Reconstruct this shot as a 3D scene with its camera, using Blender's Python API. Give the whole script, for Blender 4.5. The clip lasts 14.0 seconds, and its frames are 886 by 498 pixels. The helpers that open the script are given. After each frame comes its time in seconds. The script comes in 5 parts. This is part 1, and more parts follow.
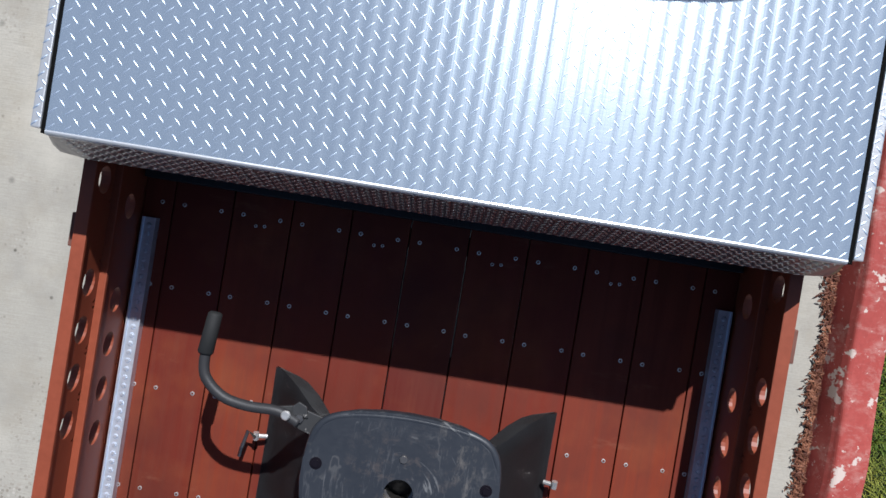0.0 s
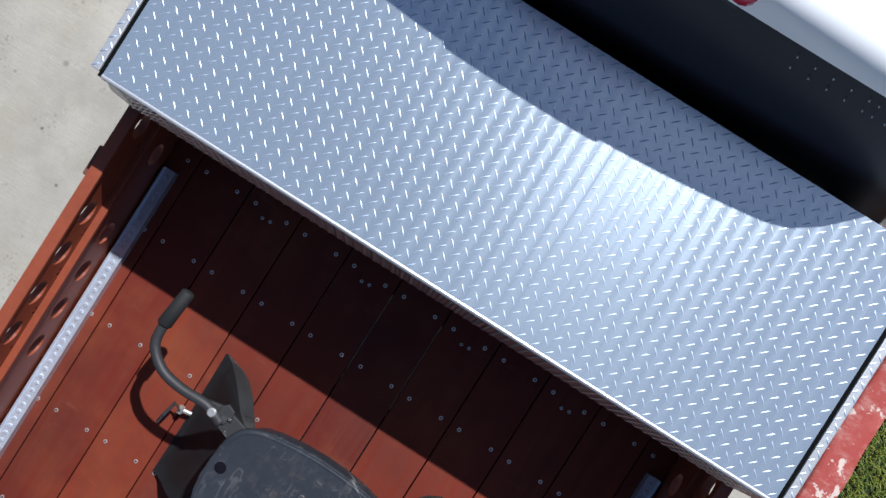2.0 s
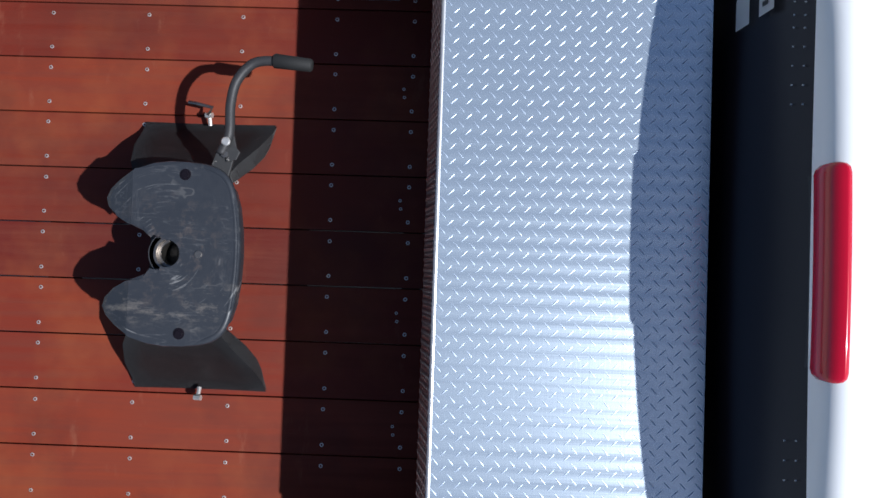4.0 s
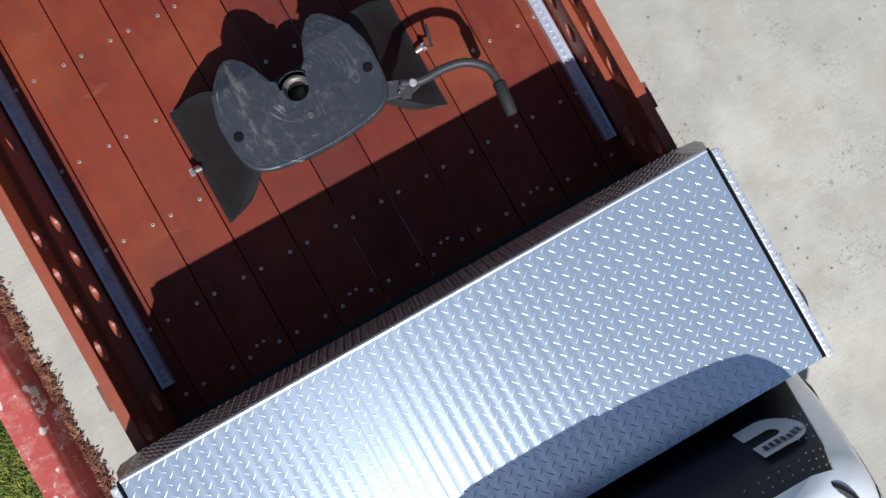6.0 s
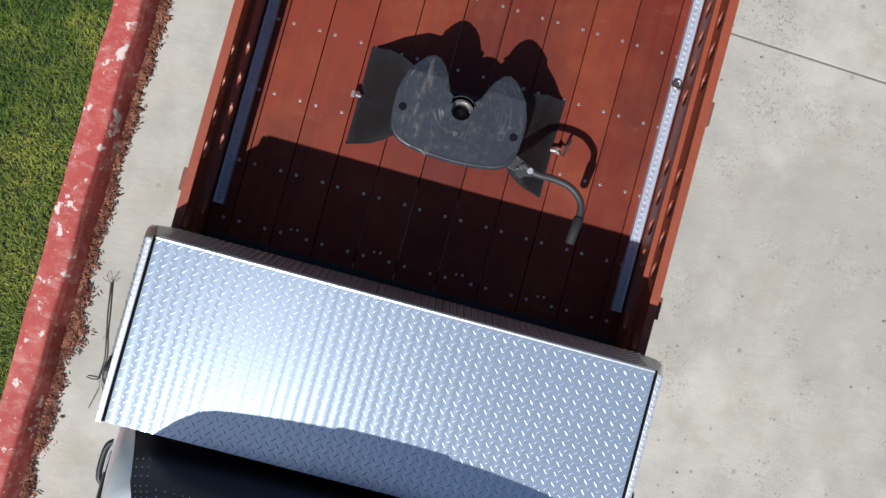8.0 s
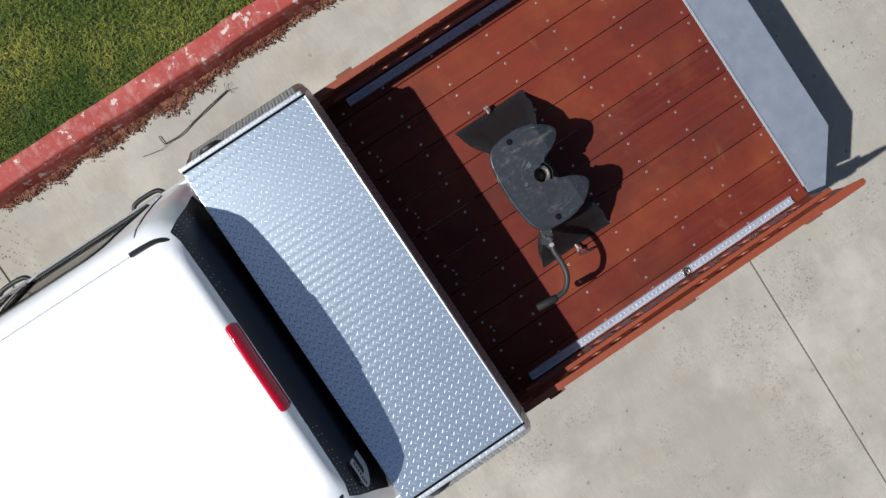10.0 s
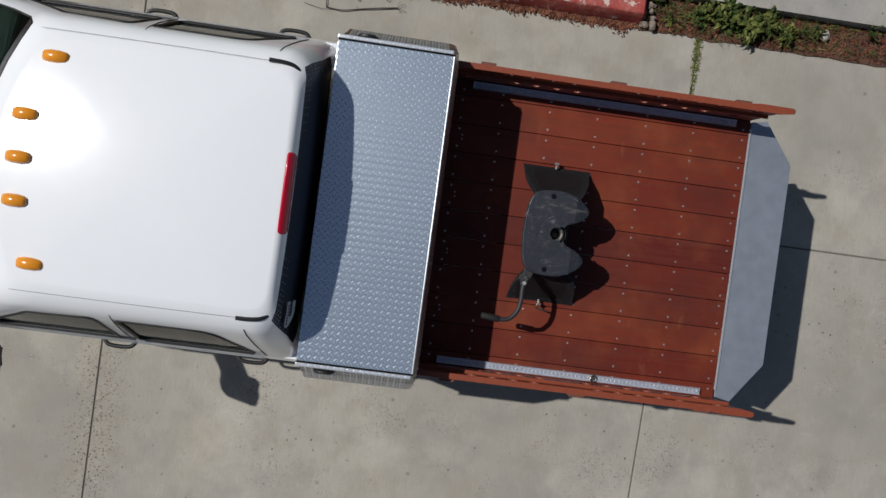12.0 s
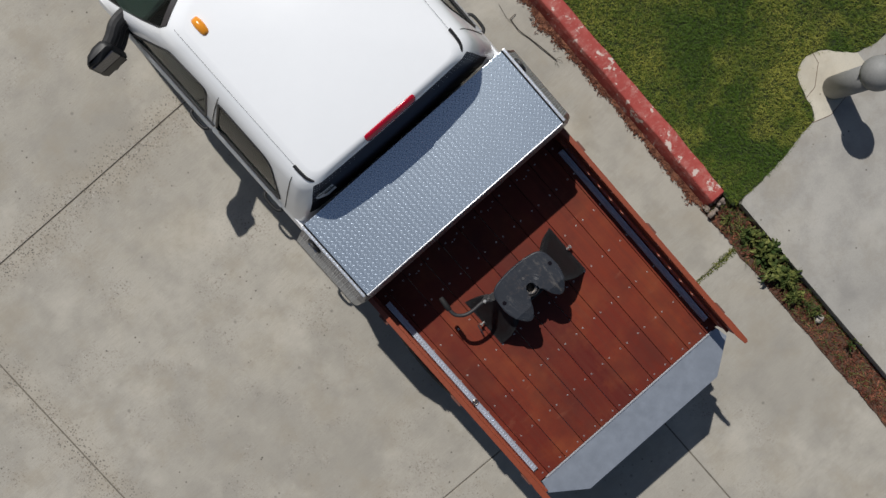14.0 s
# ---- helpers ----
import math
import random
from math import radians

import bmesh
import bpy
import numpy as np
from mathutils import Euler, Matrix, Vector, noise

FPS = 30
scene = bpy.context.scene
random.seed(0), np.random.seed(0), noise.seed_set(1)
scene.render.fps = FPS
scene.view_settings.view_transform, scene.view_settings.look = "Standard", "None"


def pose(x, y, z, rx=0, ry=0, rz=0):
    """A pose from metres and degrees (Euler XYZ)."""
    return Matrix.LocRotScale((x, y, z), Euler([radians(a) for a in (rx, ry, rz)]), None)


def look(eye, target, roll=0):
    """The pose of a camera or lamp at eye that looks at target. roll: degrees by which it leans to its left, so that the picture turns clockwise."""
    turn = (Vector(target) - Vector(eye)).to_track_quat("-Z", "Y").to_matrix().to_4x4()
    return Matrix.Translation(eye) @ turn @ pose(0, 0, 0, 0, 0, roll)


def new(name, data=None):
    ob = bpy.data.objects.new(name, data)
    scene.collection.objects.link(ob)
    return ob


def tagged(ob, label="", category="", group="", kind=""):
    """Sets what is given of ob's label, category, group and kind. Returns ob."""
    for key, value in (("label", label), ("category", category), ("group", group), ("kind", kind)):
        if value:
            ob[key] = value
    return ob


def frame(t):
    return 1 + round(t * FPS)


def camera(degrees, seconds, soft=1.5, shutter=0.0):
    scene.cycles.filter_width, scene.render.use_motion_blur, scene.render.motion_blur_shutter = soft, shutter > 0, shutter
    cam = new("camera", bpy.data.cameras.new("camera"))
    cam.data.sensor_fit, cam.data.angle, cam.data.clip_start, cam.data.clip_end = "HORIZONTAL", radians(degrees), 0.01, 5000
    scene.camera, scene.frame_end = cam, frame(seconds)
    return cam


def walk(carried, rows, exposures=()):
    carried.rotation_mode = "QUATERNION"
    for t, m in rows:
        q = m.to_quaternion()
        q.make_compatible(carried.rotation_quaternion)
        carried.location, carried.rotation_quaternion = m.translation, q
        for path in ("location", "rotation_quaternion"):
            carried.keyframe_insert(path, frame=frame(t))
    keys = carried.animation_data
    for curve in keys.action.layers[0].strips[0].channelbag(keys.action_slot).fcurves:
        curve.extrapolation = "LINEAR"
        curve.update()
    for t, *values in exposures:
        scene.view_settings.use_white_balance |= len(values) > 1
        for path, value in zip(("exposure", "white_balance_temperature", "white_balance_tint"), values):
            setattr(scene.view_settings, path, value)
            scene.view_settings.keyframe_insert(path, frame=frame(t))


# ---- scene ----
cam = camera(62.0, 14.0)
# seconds, place, turn
PATH = [
    (0, 0.023, -0.089, 3.385, -0.66, 0.43, 9.26),
    (0.5, 0.014, -0.089, 3.386, -0.68, 0.52, 9.95),
    (1, -0.007, -0.038, 3.391, -0.58, 0.53, 14.04),
    (1.5, -0.022, 0.039, 3.405, -0.4, 0.48, 21.81),
    (2, -0.01, 0.099, 3.419, 0.03, 0.88, 32.36),
    (2.5, 0.008, 0.085, 3.425, 0.67, 0.77, 45.18),
    (3, 0.04, 0.08, 3.45, 1.32, 1.16, 60.97),
    (3.2, 0.054, 0.1, 3.481, 1.29, 1.78, 66.82),
    (5.3, -0.054, -0.064, 3.583, 2.4, -1.71, 132.53),
    (5.5, -0.034, -0.078, 3.627, 2.44, -2.36, 137.88),
    (6, -0.031, -0.105, 3.728, 1.67, -2.55, 150.66),
    (6.5, -0.001, -0.108, 3.874, 1.33, -2.6, 162.37),
    (7, 0.028, -0.121, 4.012, 1.08, -2.72, 173.33),
    (7.5, 0.067, -0.14, 4.189, 0.88, -2.78, 184.34),
    (8, 0.055, -0.153, 4.315, 0.63, -2.85, 195.25),
    (8.5, 0.072, -0.208, 4.513, 0.67, -2.77, 205.6),
    (9, 0.072, -0.169, 4.727, 0.42, -2.68, 215.86),
    (9.2, 0.072, -0.119, 4.799, 0.25, -2.69, 219.9),
    (11.3, -0.038, 0.089, 5.629, -0.35, -3.04, 263.18),
    (11.5, -0.07, 0.12, 5.7, -0.49, -3.26, 267.28),
    (12, -0.134, 0.172, 5.861, -1.03, -3.32, 277.64),
    (12.5, -0.212, 0.186, 6.061, -1.41, -3.07, 287.87),
    (13, -0.286, 0.145, 6.291, -1.75, -2.77, 298.17),
    (13.5, -0.335, 0.147, 6.53, -1.96, -2.48, 308.47),
    (14, -0.307, 0.167, 6.805, -2.17, -2.12, 318.67),
]
# seconds, stops, white balance
EXPO = [(0.0, 0.22, 5850, 10), (3.2, 0.27, 5800, 10), (5.5, 0.32, 5850, 10), (7.5, 0.3, 5900, 10), (9.2, 0.28, 6000, 10),
        (11.3, -0.42, 6250, 10), (12.3, -0.58, 6250, 10), (14.0, -0.41, 6350, 10)]
walk(cam, [(t, pose(x, y, z, rx, ry, rz)) for t, x, y, z, rx, ry, rz in PATH], EXPO)

# ---- sun and sky ----
SUN = Vector((0.20, 0.765, 1.0)).normalized()
world = bpy.data.worlds.new("sky")
scene.world = world
world.use_nodes = True
wn = world.node_tree.nodes
sky = wn.new("ShaderNodeTexSky")
sky.sky_type, sky.sun_disc = "NISHITA", False
sky.sun_elevation = math.asin(SUN.z)
sky.sun_rotation = math.atan2(SUN.x, SUN.y)
wn["Background"].inputs["Strength"].default_value = 0.050
world.node_tree.links.new(sky.outputs["Color"], wn["Background"].inputs["Color"])
sun_data = bpy.data.lights.new("sun", "SUN")
sun_data.energy, sun_data.angle, sun_data.color = 4.65, radians(0.6), (1.0, 0.96, 0.90)
sun = new("sun", sun_data)
sun.matrix_world = look(SUN * 30, (0, 0, 0))

# ---- materials ----
def node_mat(name):
    m = bpy.data.materials.new(name)
    m.use_nodes = True
    nt = m.node_tree
    return m, nt, nt.nodes["Principled BSDF"]


def link(nt, a, b):
    nt.links.new(a, b)


def noise_tex(nt, scale, detail=6, rough=0.6, stretch=(1, 1, 1), coords="Object"):
    tc = nt.nodes.new("ShaderNodeTexCoord")
    mp = nt.nodes.new("ShaderNodeMapping")
    mp.inputs["Scale"].default_value = stretch
    n = nt.nodes.new("ShaderNodeTexNoise")
    n.inputs["Scale"].default_value, n.inputs["Detail"].default_value, n.inputs["Roughness"].default_value = scale, detail, rough
    link(nt, tc.outputs[coords], mp.inputs["Vector"])
    link(nt, mp.outputs["Vector"], n.inputs["Vector"])
    return n.outputs["Fac"]


def ramp(nt, fac, stops):
    r = nt.nodes.new("ShaderNodeValToRGB")
    while len(r.color_ramp.elements) < len(stops):
        r.color_ramp.elements.new(0.5)
    for e, (p, c) in zip(r.color_ramp.elements, stops):
        e.position = p
        e.color = (c, c, c, 1) if isinstance(c, (int, float)) else (*c, 1)
    link(nt, fac, r.inputs["Fac"])
    return r.outputs["Color"]


def mix(nt, fac, a, b, mode="MIX"):
    x = nt.nodes.new("ShaderNodeMix")
    x.data_type, x.blend_type = "RGBA", mode
    for slot, v in ((0, fac), (6, a), (7, b)):
        if isinstance(v, (int, float)):
            x.inputs[slot].default_value = v if slot == 0 else (v, v, v, 1)
        elif isinstance(v, tuple):
            x.inputs[slot].default_value = (*v, 1)
        else:
            link(nt, v, x.inputs[slot])
    return x.outputs[2]


def bump(nt, bsdf, height, strength=0.3, dist=0.002):
    b = nt.nodes.new("ShaderNodeBump")
    b.inputs["Strength"].default_value, b.inputs["Distance"].default_value = strength, dist
    link(nt, height, b.inputs["Height"])
    link(nt, b.outputs["Normal"], bsdf.inputs["Normal"])


def plain(name, col, rough=0.5, metal=0.0, var=0.15, scale=30, bumps=0.15, coat=0.0, rvar=0.1):
    """A painted, rubber or metal surface with grain and blotches."""
    m, nt, p = node_mat(name)
    big, fine = noise_tex(nt, scale * 0.12, 4), noise_tex(nt, scale, 8, 0.7)
    lo, hi = tuple(c * (1 - var) for c in col), tuple(min(1, c * (1 + var)) for c in col)
    a = mix(nt, big, lo, hi)
    b = mix(nt, ramp(nt, fine, [(0.35, 0.0), (0.7, 1.0)]), tuple(c * (1 - var * 0.6) for c in col), hi)
    link(nt, mix(nt, 0.45, a, b), p.inputs["Base Color"])
    r = nt.nodes.new("ShaderNodeMapRange")
    r.inputs["To Min"].default_value, r.inputs["To Max"].default_value = max(0.02, rough - rvar), min(1, rough + rvar)
    link(nt, fine, r.inputs["Value"])
    link(nt, r.outputs["Result"], p.inputs["Roughness"])
    p.inputs["Metallic"].default_value = metal
    p.inputs["Coat Weight"].default_value = coat
    p.inputs["Coat Roughness"].default_value = 0.049
    if bumps:
        bump(nt, p, fine, bumps, 0.001)
    return m


def concrete_mat(name, tone, speck=1.0, streak=True):
    """Broomed street concrete: stains, brush lines, pits and patches of bared stones."""
    m, nt, p = node_mat(name)
    big, mid, fine = noise_tex(nt, 0.55, 5, 0.55), noise_tex(nt, 3.2, 6, 0.62), noise_tex(nt, 90, 6, 0.7)
    brush = noise_tex(nt, 1.0, 3, 0.6, (7, 260, 1))
    dark = tuple(c * 0.72 for c in tone)
    col = mix(nt, ramp(nt, big, [(0.33, 0.0), (0.62, 1.0)]), dark, tone)
    col = mix(nt, ramp(nt, mid, [(0.30, 0.55), (0.55, 0.0)]), col, tuple(c * q for c, q in zip(tone, (0.55, 0.55, 0.57))))
    col = mix(nt, ramp(nt, noise_tex(nt, 1.1, 4), [(0.55, 0.0), (0.72, 0.35)]), col, tuple(c * q for c, q in zip(tone, (0.86, 0.8, 0.68))))
    if streak:
        col = mix(nt, ramp(nt, brush, [(0.33, 0.5), (0.62, 0.0)]), col, tuple(c * 0.6 for c in tone))
    col = mix(nt, ramp(nt, fine, [(0.3, 0.3), (0.55, 0.0)]), col, tuple(c * 0.5 for c in tone))
    # bared stones, in patches
    vor = nt.nodes.new("ShaderNodeTexVoronoi")
    vor.inputs["Scale"].default_value = 62
    tc = nt.nodes.new("ShaderNodeTexCoord")
    link(nt, tc.outputs["Object"], vor.inputs["Vector"])
    stones = ramp(nt, vor.outputs["Distance"], [(0.36, 1.0), (0.5, 0.0)])
    where = ramp(nt, noise_tex(nt, 1.5, 6, 0.72), [(0.51, 0.0), (0.64, speck * 0.7)])
    if streak:
        # the cement is worn off beside the cross joints
        pos, off, far = nt.nodes.new("ShaderNodeSeparateXYZ"), nt.nodes.new("ShaderNodeMath"), nt.nodes.new("ShaderNodeMath")
        link(nt, tc.outputs["Object"], pos.inputs["Vector"])
        off.operation, far.operation = "SUBTRACT", "ABSOLUTE"
        off.inputs[1].default_value = 2.33
        link(nt, pos.outputs["Y"], off.inputs[0])
        link(nt, off.outputs[0], far.inputs[0])
        beside = mix(nt, 1.0, ramp(nt, far.outputs[0], [(0.05, 1.0), (0.24, 0.0)]), ramp(nt, noise_tex(nt, 5, 5, 0.7), [(0.35, 0.2), (0.55, 1.0)]), "MULTIPLY")
        where = mix(nt, 1.0, where, beside, "LIGHTEN")
        off2, far2 = nt.nodes.new("ShaderNodeMath"), nt.nodes.new("ShaderNodeMath")
        off2.operation, far2.operation = "SUBTRACT", "ABSOLUTE"
        off2.inputs[1].default_value = -4.01
        link(nt, pos.outputs["X"], off2.inputs[0])
        link(nt, off2.outputs[0], far2.inputs[0])
        beside2 = mix(nt, 1.0, ramp(nt, far2.outputs[0], [(0.04, 1.0), (0.22, 0.0)]), ramp(nt, noise_tex(nt, 4, 5, 0.7), [(0.35, 0.1), (0.55, 1.0)]), "MULTIPLY")
        where = mix(nt, 1.0, where, beside2, "LIGHTEN")
        edge_wear = mix(nt, 1.0, ramp(nt, far.outputs[0], [(0.10, 1.0), (0.30, 0.0)]), ramp(nt, far2.outputs[0], [(0.08, 1.0), (0.26, 0.0)]), "LIGHTEN")
        smooth_strip = ramp(nt, pos.outputs["X"], [(0.85, 1.0), (1.1, 0.08)])
        where = mix(nt, 1.0, where, smooth_strip, "MULTIPLY")
    pick = nt.nodes.new("ShaderNodeSeparateColor")
    link(nt, vor.outputs["Color"], pick.inputs["Color"])
    some = ramp(nt, pick.outputs["Red"], [(0.25, 0.0), (0.3, 1.0)])
    both = mix(nt, 1.0, mix(nt, 1.0, stones, where, "MULTIPLY"), some, "MULTIPLY")
    stone_col = ramp(nt, pick.outputs["Green"], [(0.0, (0.07, 0.055, 0.045)), (0.3, (0.2, 0.165, 0.13)), (0.7, (0.38, 0.34, 0.29)), (1.0, (0.52, 0.48, 0.43))])
    col = mix(nt, both, col, stone_col)
    if streak:
        # small dark holes and brown dirt where the cement has crumbled along the joints
        v4 = nt.nodes.new("ShaderNodeTexVoronoi")
        v4.inputs["Scale"].default_value = 40
        link(nt, tc.outputs["Object"], v4.inputs["Vector"])
        p4 = nt.nodes.new("ShaderNodeSeparateColor")
        link(nt, v4.outputs["Color"], p4.inputs["Color"])
        patchy = mix(nt, 1.0, edge_wear, ramp(nt, noise_tex(nt, 2.6, 5, 0.7), [(0.38, 0.1), (0.54, 1.0)]), "MULTIPLY")
        holes = mix(nt, 1.0, ramp(nt, v4.outputs["Distance"], [(0.22, 0.85), (0.36, 0.0)]), ramp(nt, p4.outputs["Red"], [(0.36, 0.0), (0.4, 1.0)]), "MULTIPLY")
        col = mix(nt, mix(nt, 1.0, patchy, 0.30, "MULTIPLY"), col, tuple(c * q for c, q in zip(tone, (0.72, 0.67, 0.60))))
        col = mix(nt, mix(nt, 1.0, holes, patchy, "MULTIPLY"), col, (0.075, 0.07, 0.062))
        # wide faint oil and tyre stains
        col = mix(nt, ramp(nt, noise_tex(nt, 2.0, 5, 0.6, (1, 0.8, 1)), [(0.60, 0.0), (0.74, 0.42)]), col, tuple(c * q for c, q in zip(tone, (0.50, 0.48, 0.45))))
    # pits and oil drops
    v2 = nt.nodes.new("ShaderNodeTexVoronoi")
    v2.inputs["Scale"].default_value = 4.2
    link(nt, tc.outputs["Object"], v2.inputs["Vector"])
    drop = ramp(nt, v2.outputs["Distance"], [(0.03, 0.5), (0.085, 0.0)])
    p2 = nt.nodes.new("ShaderNodeSeparateColor")
    link(nt, v2.outputs["Color"], p2.inputs["Color"])
    drop = mix(nt, 1.0, drop, ramp(nt, p2.outputs["Blue"], [(0.72, 0.0), (0.8, 1.0)]), "MULTIPLY")
    col = mix(nt, drop, col, (0.09, 0.085, 0.075))
    v3 = nt.nodes.new("ShaderNodeTexVoronoi")
    v3.inputs["Scale"].default_value = 11
    link(nt, tc.outputs["Object"], v3.inputs["Vector"])
    p3 = nt.nodes.new("ShaderNodeSeparateColor")
    link(nt, v3.outputs["Color"], p3.inputs["Color"])
    pit = mix(nt, 1.0, ramp(nt, v3.outputs["Distance"], [(0.055, 0.95), (0.12, 0.0)]), ramp(nt, p3.outputs["Red"], [(0.38, 0.0), (0.43, 1.0)]), "MULTIPLY")
    pit = mix(nt, 1.0, pit, ramp(nt, noise_tex(nt, 1.7, 4, 0.6), [(0.42, 0.15), (0.57, 1.0)]), "MULTIPLY")
    if streak:
        pit = mix(nt, 1.0, pit, smooth_strip, "MULTIPLY")
    col = mix(nt, pit, col, (0.085, 0.075, 0.06))
    blot = ramp(nt, noise_tex(nt, 2.3, 7, 0.68), [(0.50, 0.0), (0.66, 0.5)])
    col = mix(nt, blot, col, tuple(c * q for c, q in zip(tone, (0.66, 0.62, 0.56))))
    pale = ramp(nt, noise_tex(nt, 1.3, 6, 0.6), [(0.54, 0.0), (0.68, 0.35)])
    col = mix(nt, pale, col, tuple(min(1, c * 1.25) for c in tone))
    link(nt, col, p.inputs["Base Color"])
    p.inputs["Roughness"].default_value = 0.9
    hgt = mix(nt, 0.5, fine, brush if streak else mid)
    bump(nt, p, mix(nt, both, hgt, 0.9), 0.35, 0.003)
    return m


def wood_mat():
    """Stained deck boards: each board has its own tone and grain along its length."""
    m, nt, p = node_mat("stained deck wood")
    info = nt.nodes.new("ShaderNodeObjectInfo")
    rnd = info.outputs["Random"]
    tc = nt.nodes.new("ShaderNodeTexCoord")
    mp = nt.nodes.new("ShaderNodeMapping")
    mp.inputs["Scale"].default_value = (38, 1.6, 10)
    comb = nt.nodes.new("ShaderNodeCombineXYZ")
    mul = nt.nodes.new("ShaderNodeMath")
    mul.operation = "MULTIPLY"
    mul.inputs[1].default_value = 40
    link(nt, rnd, mul.inputs[0])
    link(nt, mul.outputs[0], comb.inputs["Y"])
    link(nt, comb.outputs[0], mp.inputs["Location"])
    link(nt, tc.outputs["Object"], mp.inputs["Vector"])
    n = nt.nodes.new("ShaderNodeTexNoise")
    n.inputs["Scale"].default_value, n.inputs["Detail"].default_value, n.inputs["Distortion"].default_value = 1.0, 8, 0.6
    link(nt, mp.outputs["Vector"], n.inputs["Vector"])
    grain = n.outputs["Fac"]
    tone = ramp(nt, rnd, [(0.0, (0.108, 0.014, 0.009)), (0.3, (0.158, 0.021, 0.010)), (0.6, (0.200, 0.034, 0.014)), (0.8, (0.13, 0.017, 0.009)), (1.0, (0.175, 0.027, 0.012))])
    col = mix(nt, ramp(nt, grain, [(0.33, 0.55), (0.62, 0.0)]), tone, (0.13, 0.026, 0.014))
    col = mix(nt, ramp(nt, noise_tex(nt, 3.0, 4), [(0.5, 0.0), (0.72, 0.4)]), col, (0.27, 0.072, 0.024))
    col = mix(nt, ramp(nt, noise_tex(nt, 2.2, 5, 0.6, (1, 1, 1)), [(0.34, 0.6), (0.52, 0.0)]), col, (0.085, 0.018, 0.012))
    # pale scuffs across the boards
    col = mix(nt, ramp(nt, noise_tex(nt, 5, 8, 0.75, (0.6, 2.0, 1)), [(0.60, 0.0), (0.75, 0.3)]), col, (0.33, 0.14, 0.08))
    link(nt, col, p.inputs["Base Color"])
    link(nt, ramp(nt, grain, [(0.3, 0.7), (0.7, 0.5)]), p.inputs["Roughness"])
    p.inputs["Specular IOR Level"].default_value = 0.3
    bump(nt, p, grain, 0.25, 0.002)
    return m


def worn_paint(name, paint, under, amount, rough=0.6, scale=9, primer=None):
    """Paint that has flaked off in spots down to what is under it."""
    m, nt, p = node_mat(name)
    flake, fine, big = noise_tex(nt, scale, 7, 0.62), noise_tex(nt, 70, 6, 0.7), noise_tex(nt, 1.4, 4)
    col = mix(nt, big, tuple(c * 0.78 for c in paint), tuple(c * 1.15 for c in paint))
    col = mix(nt, ramp(nt, fine, [(0.3, 0.35), (0.55, 0.0)]), col, tuple(c * 0.55 for c in paint))
    if primer:
        col = mix(nt, ramp(nt, noise_tex(nt, 4, 6, 0.65), [(0.5, 0.0), (0.66, 0.6)]), col, primer)
    bare = ramp(nt, flake, [(1 - amount, 0.0), (1 - amount + 0.025, 1.0)])
    if primer:
        flecks = ramp(nt, noise_tex(nt, scale * 4.2, 5, 0.6), [(0.66, 0.0), (0.69, 0.8)])
        bare = mix(nt, 1.0, bare, flecks, "LIGHTEN")
        scuffs = ramp(nt, noise_tex(nt, 13, 8, 0.75, (0.6, 1, 1)), [(0.5, 0.0), (0.68, 0.55)])
        col = mix(nt, scuffs, col, tuple(0.5 * a + 0.5 * b for a, b in zip(primer, under)))
    col = mix(nt, bare, col, under)
    link(nt, col, p.inputs["Base Color"])
    p.inputs["Roughness"].default_value = rough
    bump(nt, p, mix(nt, bare, fine, 0.0), 0.4, 0.002)
    return m


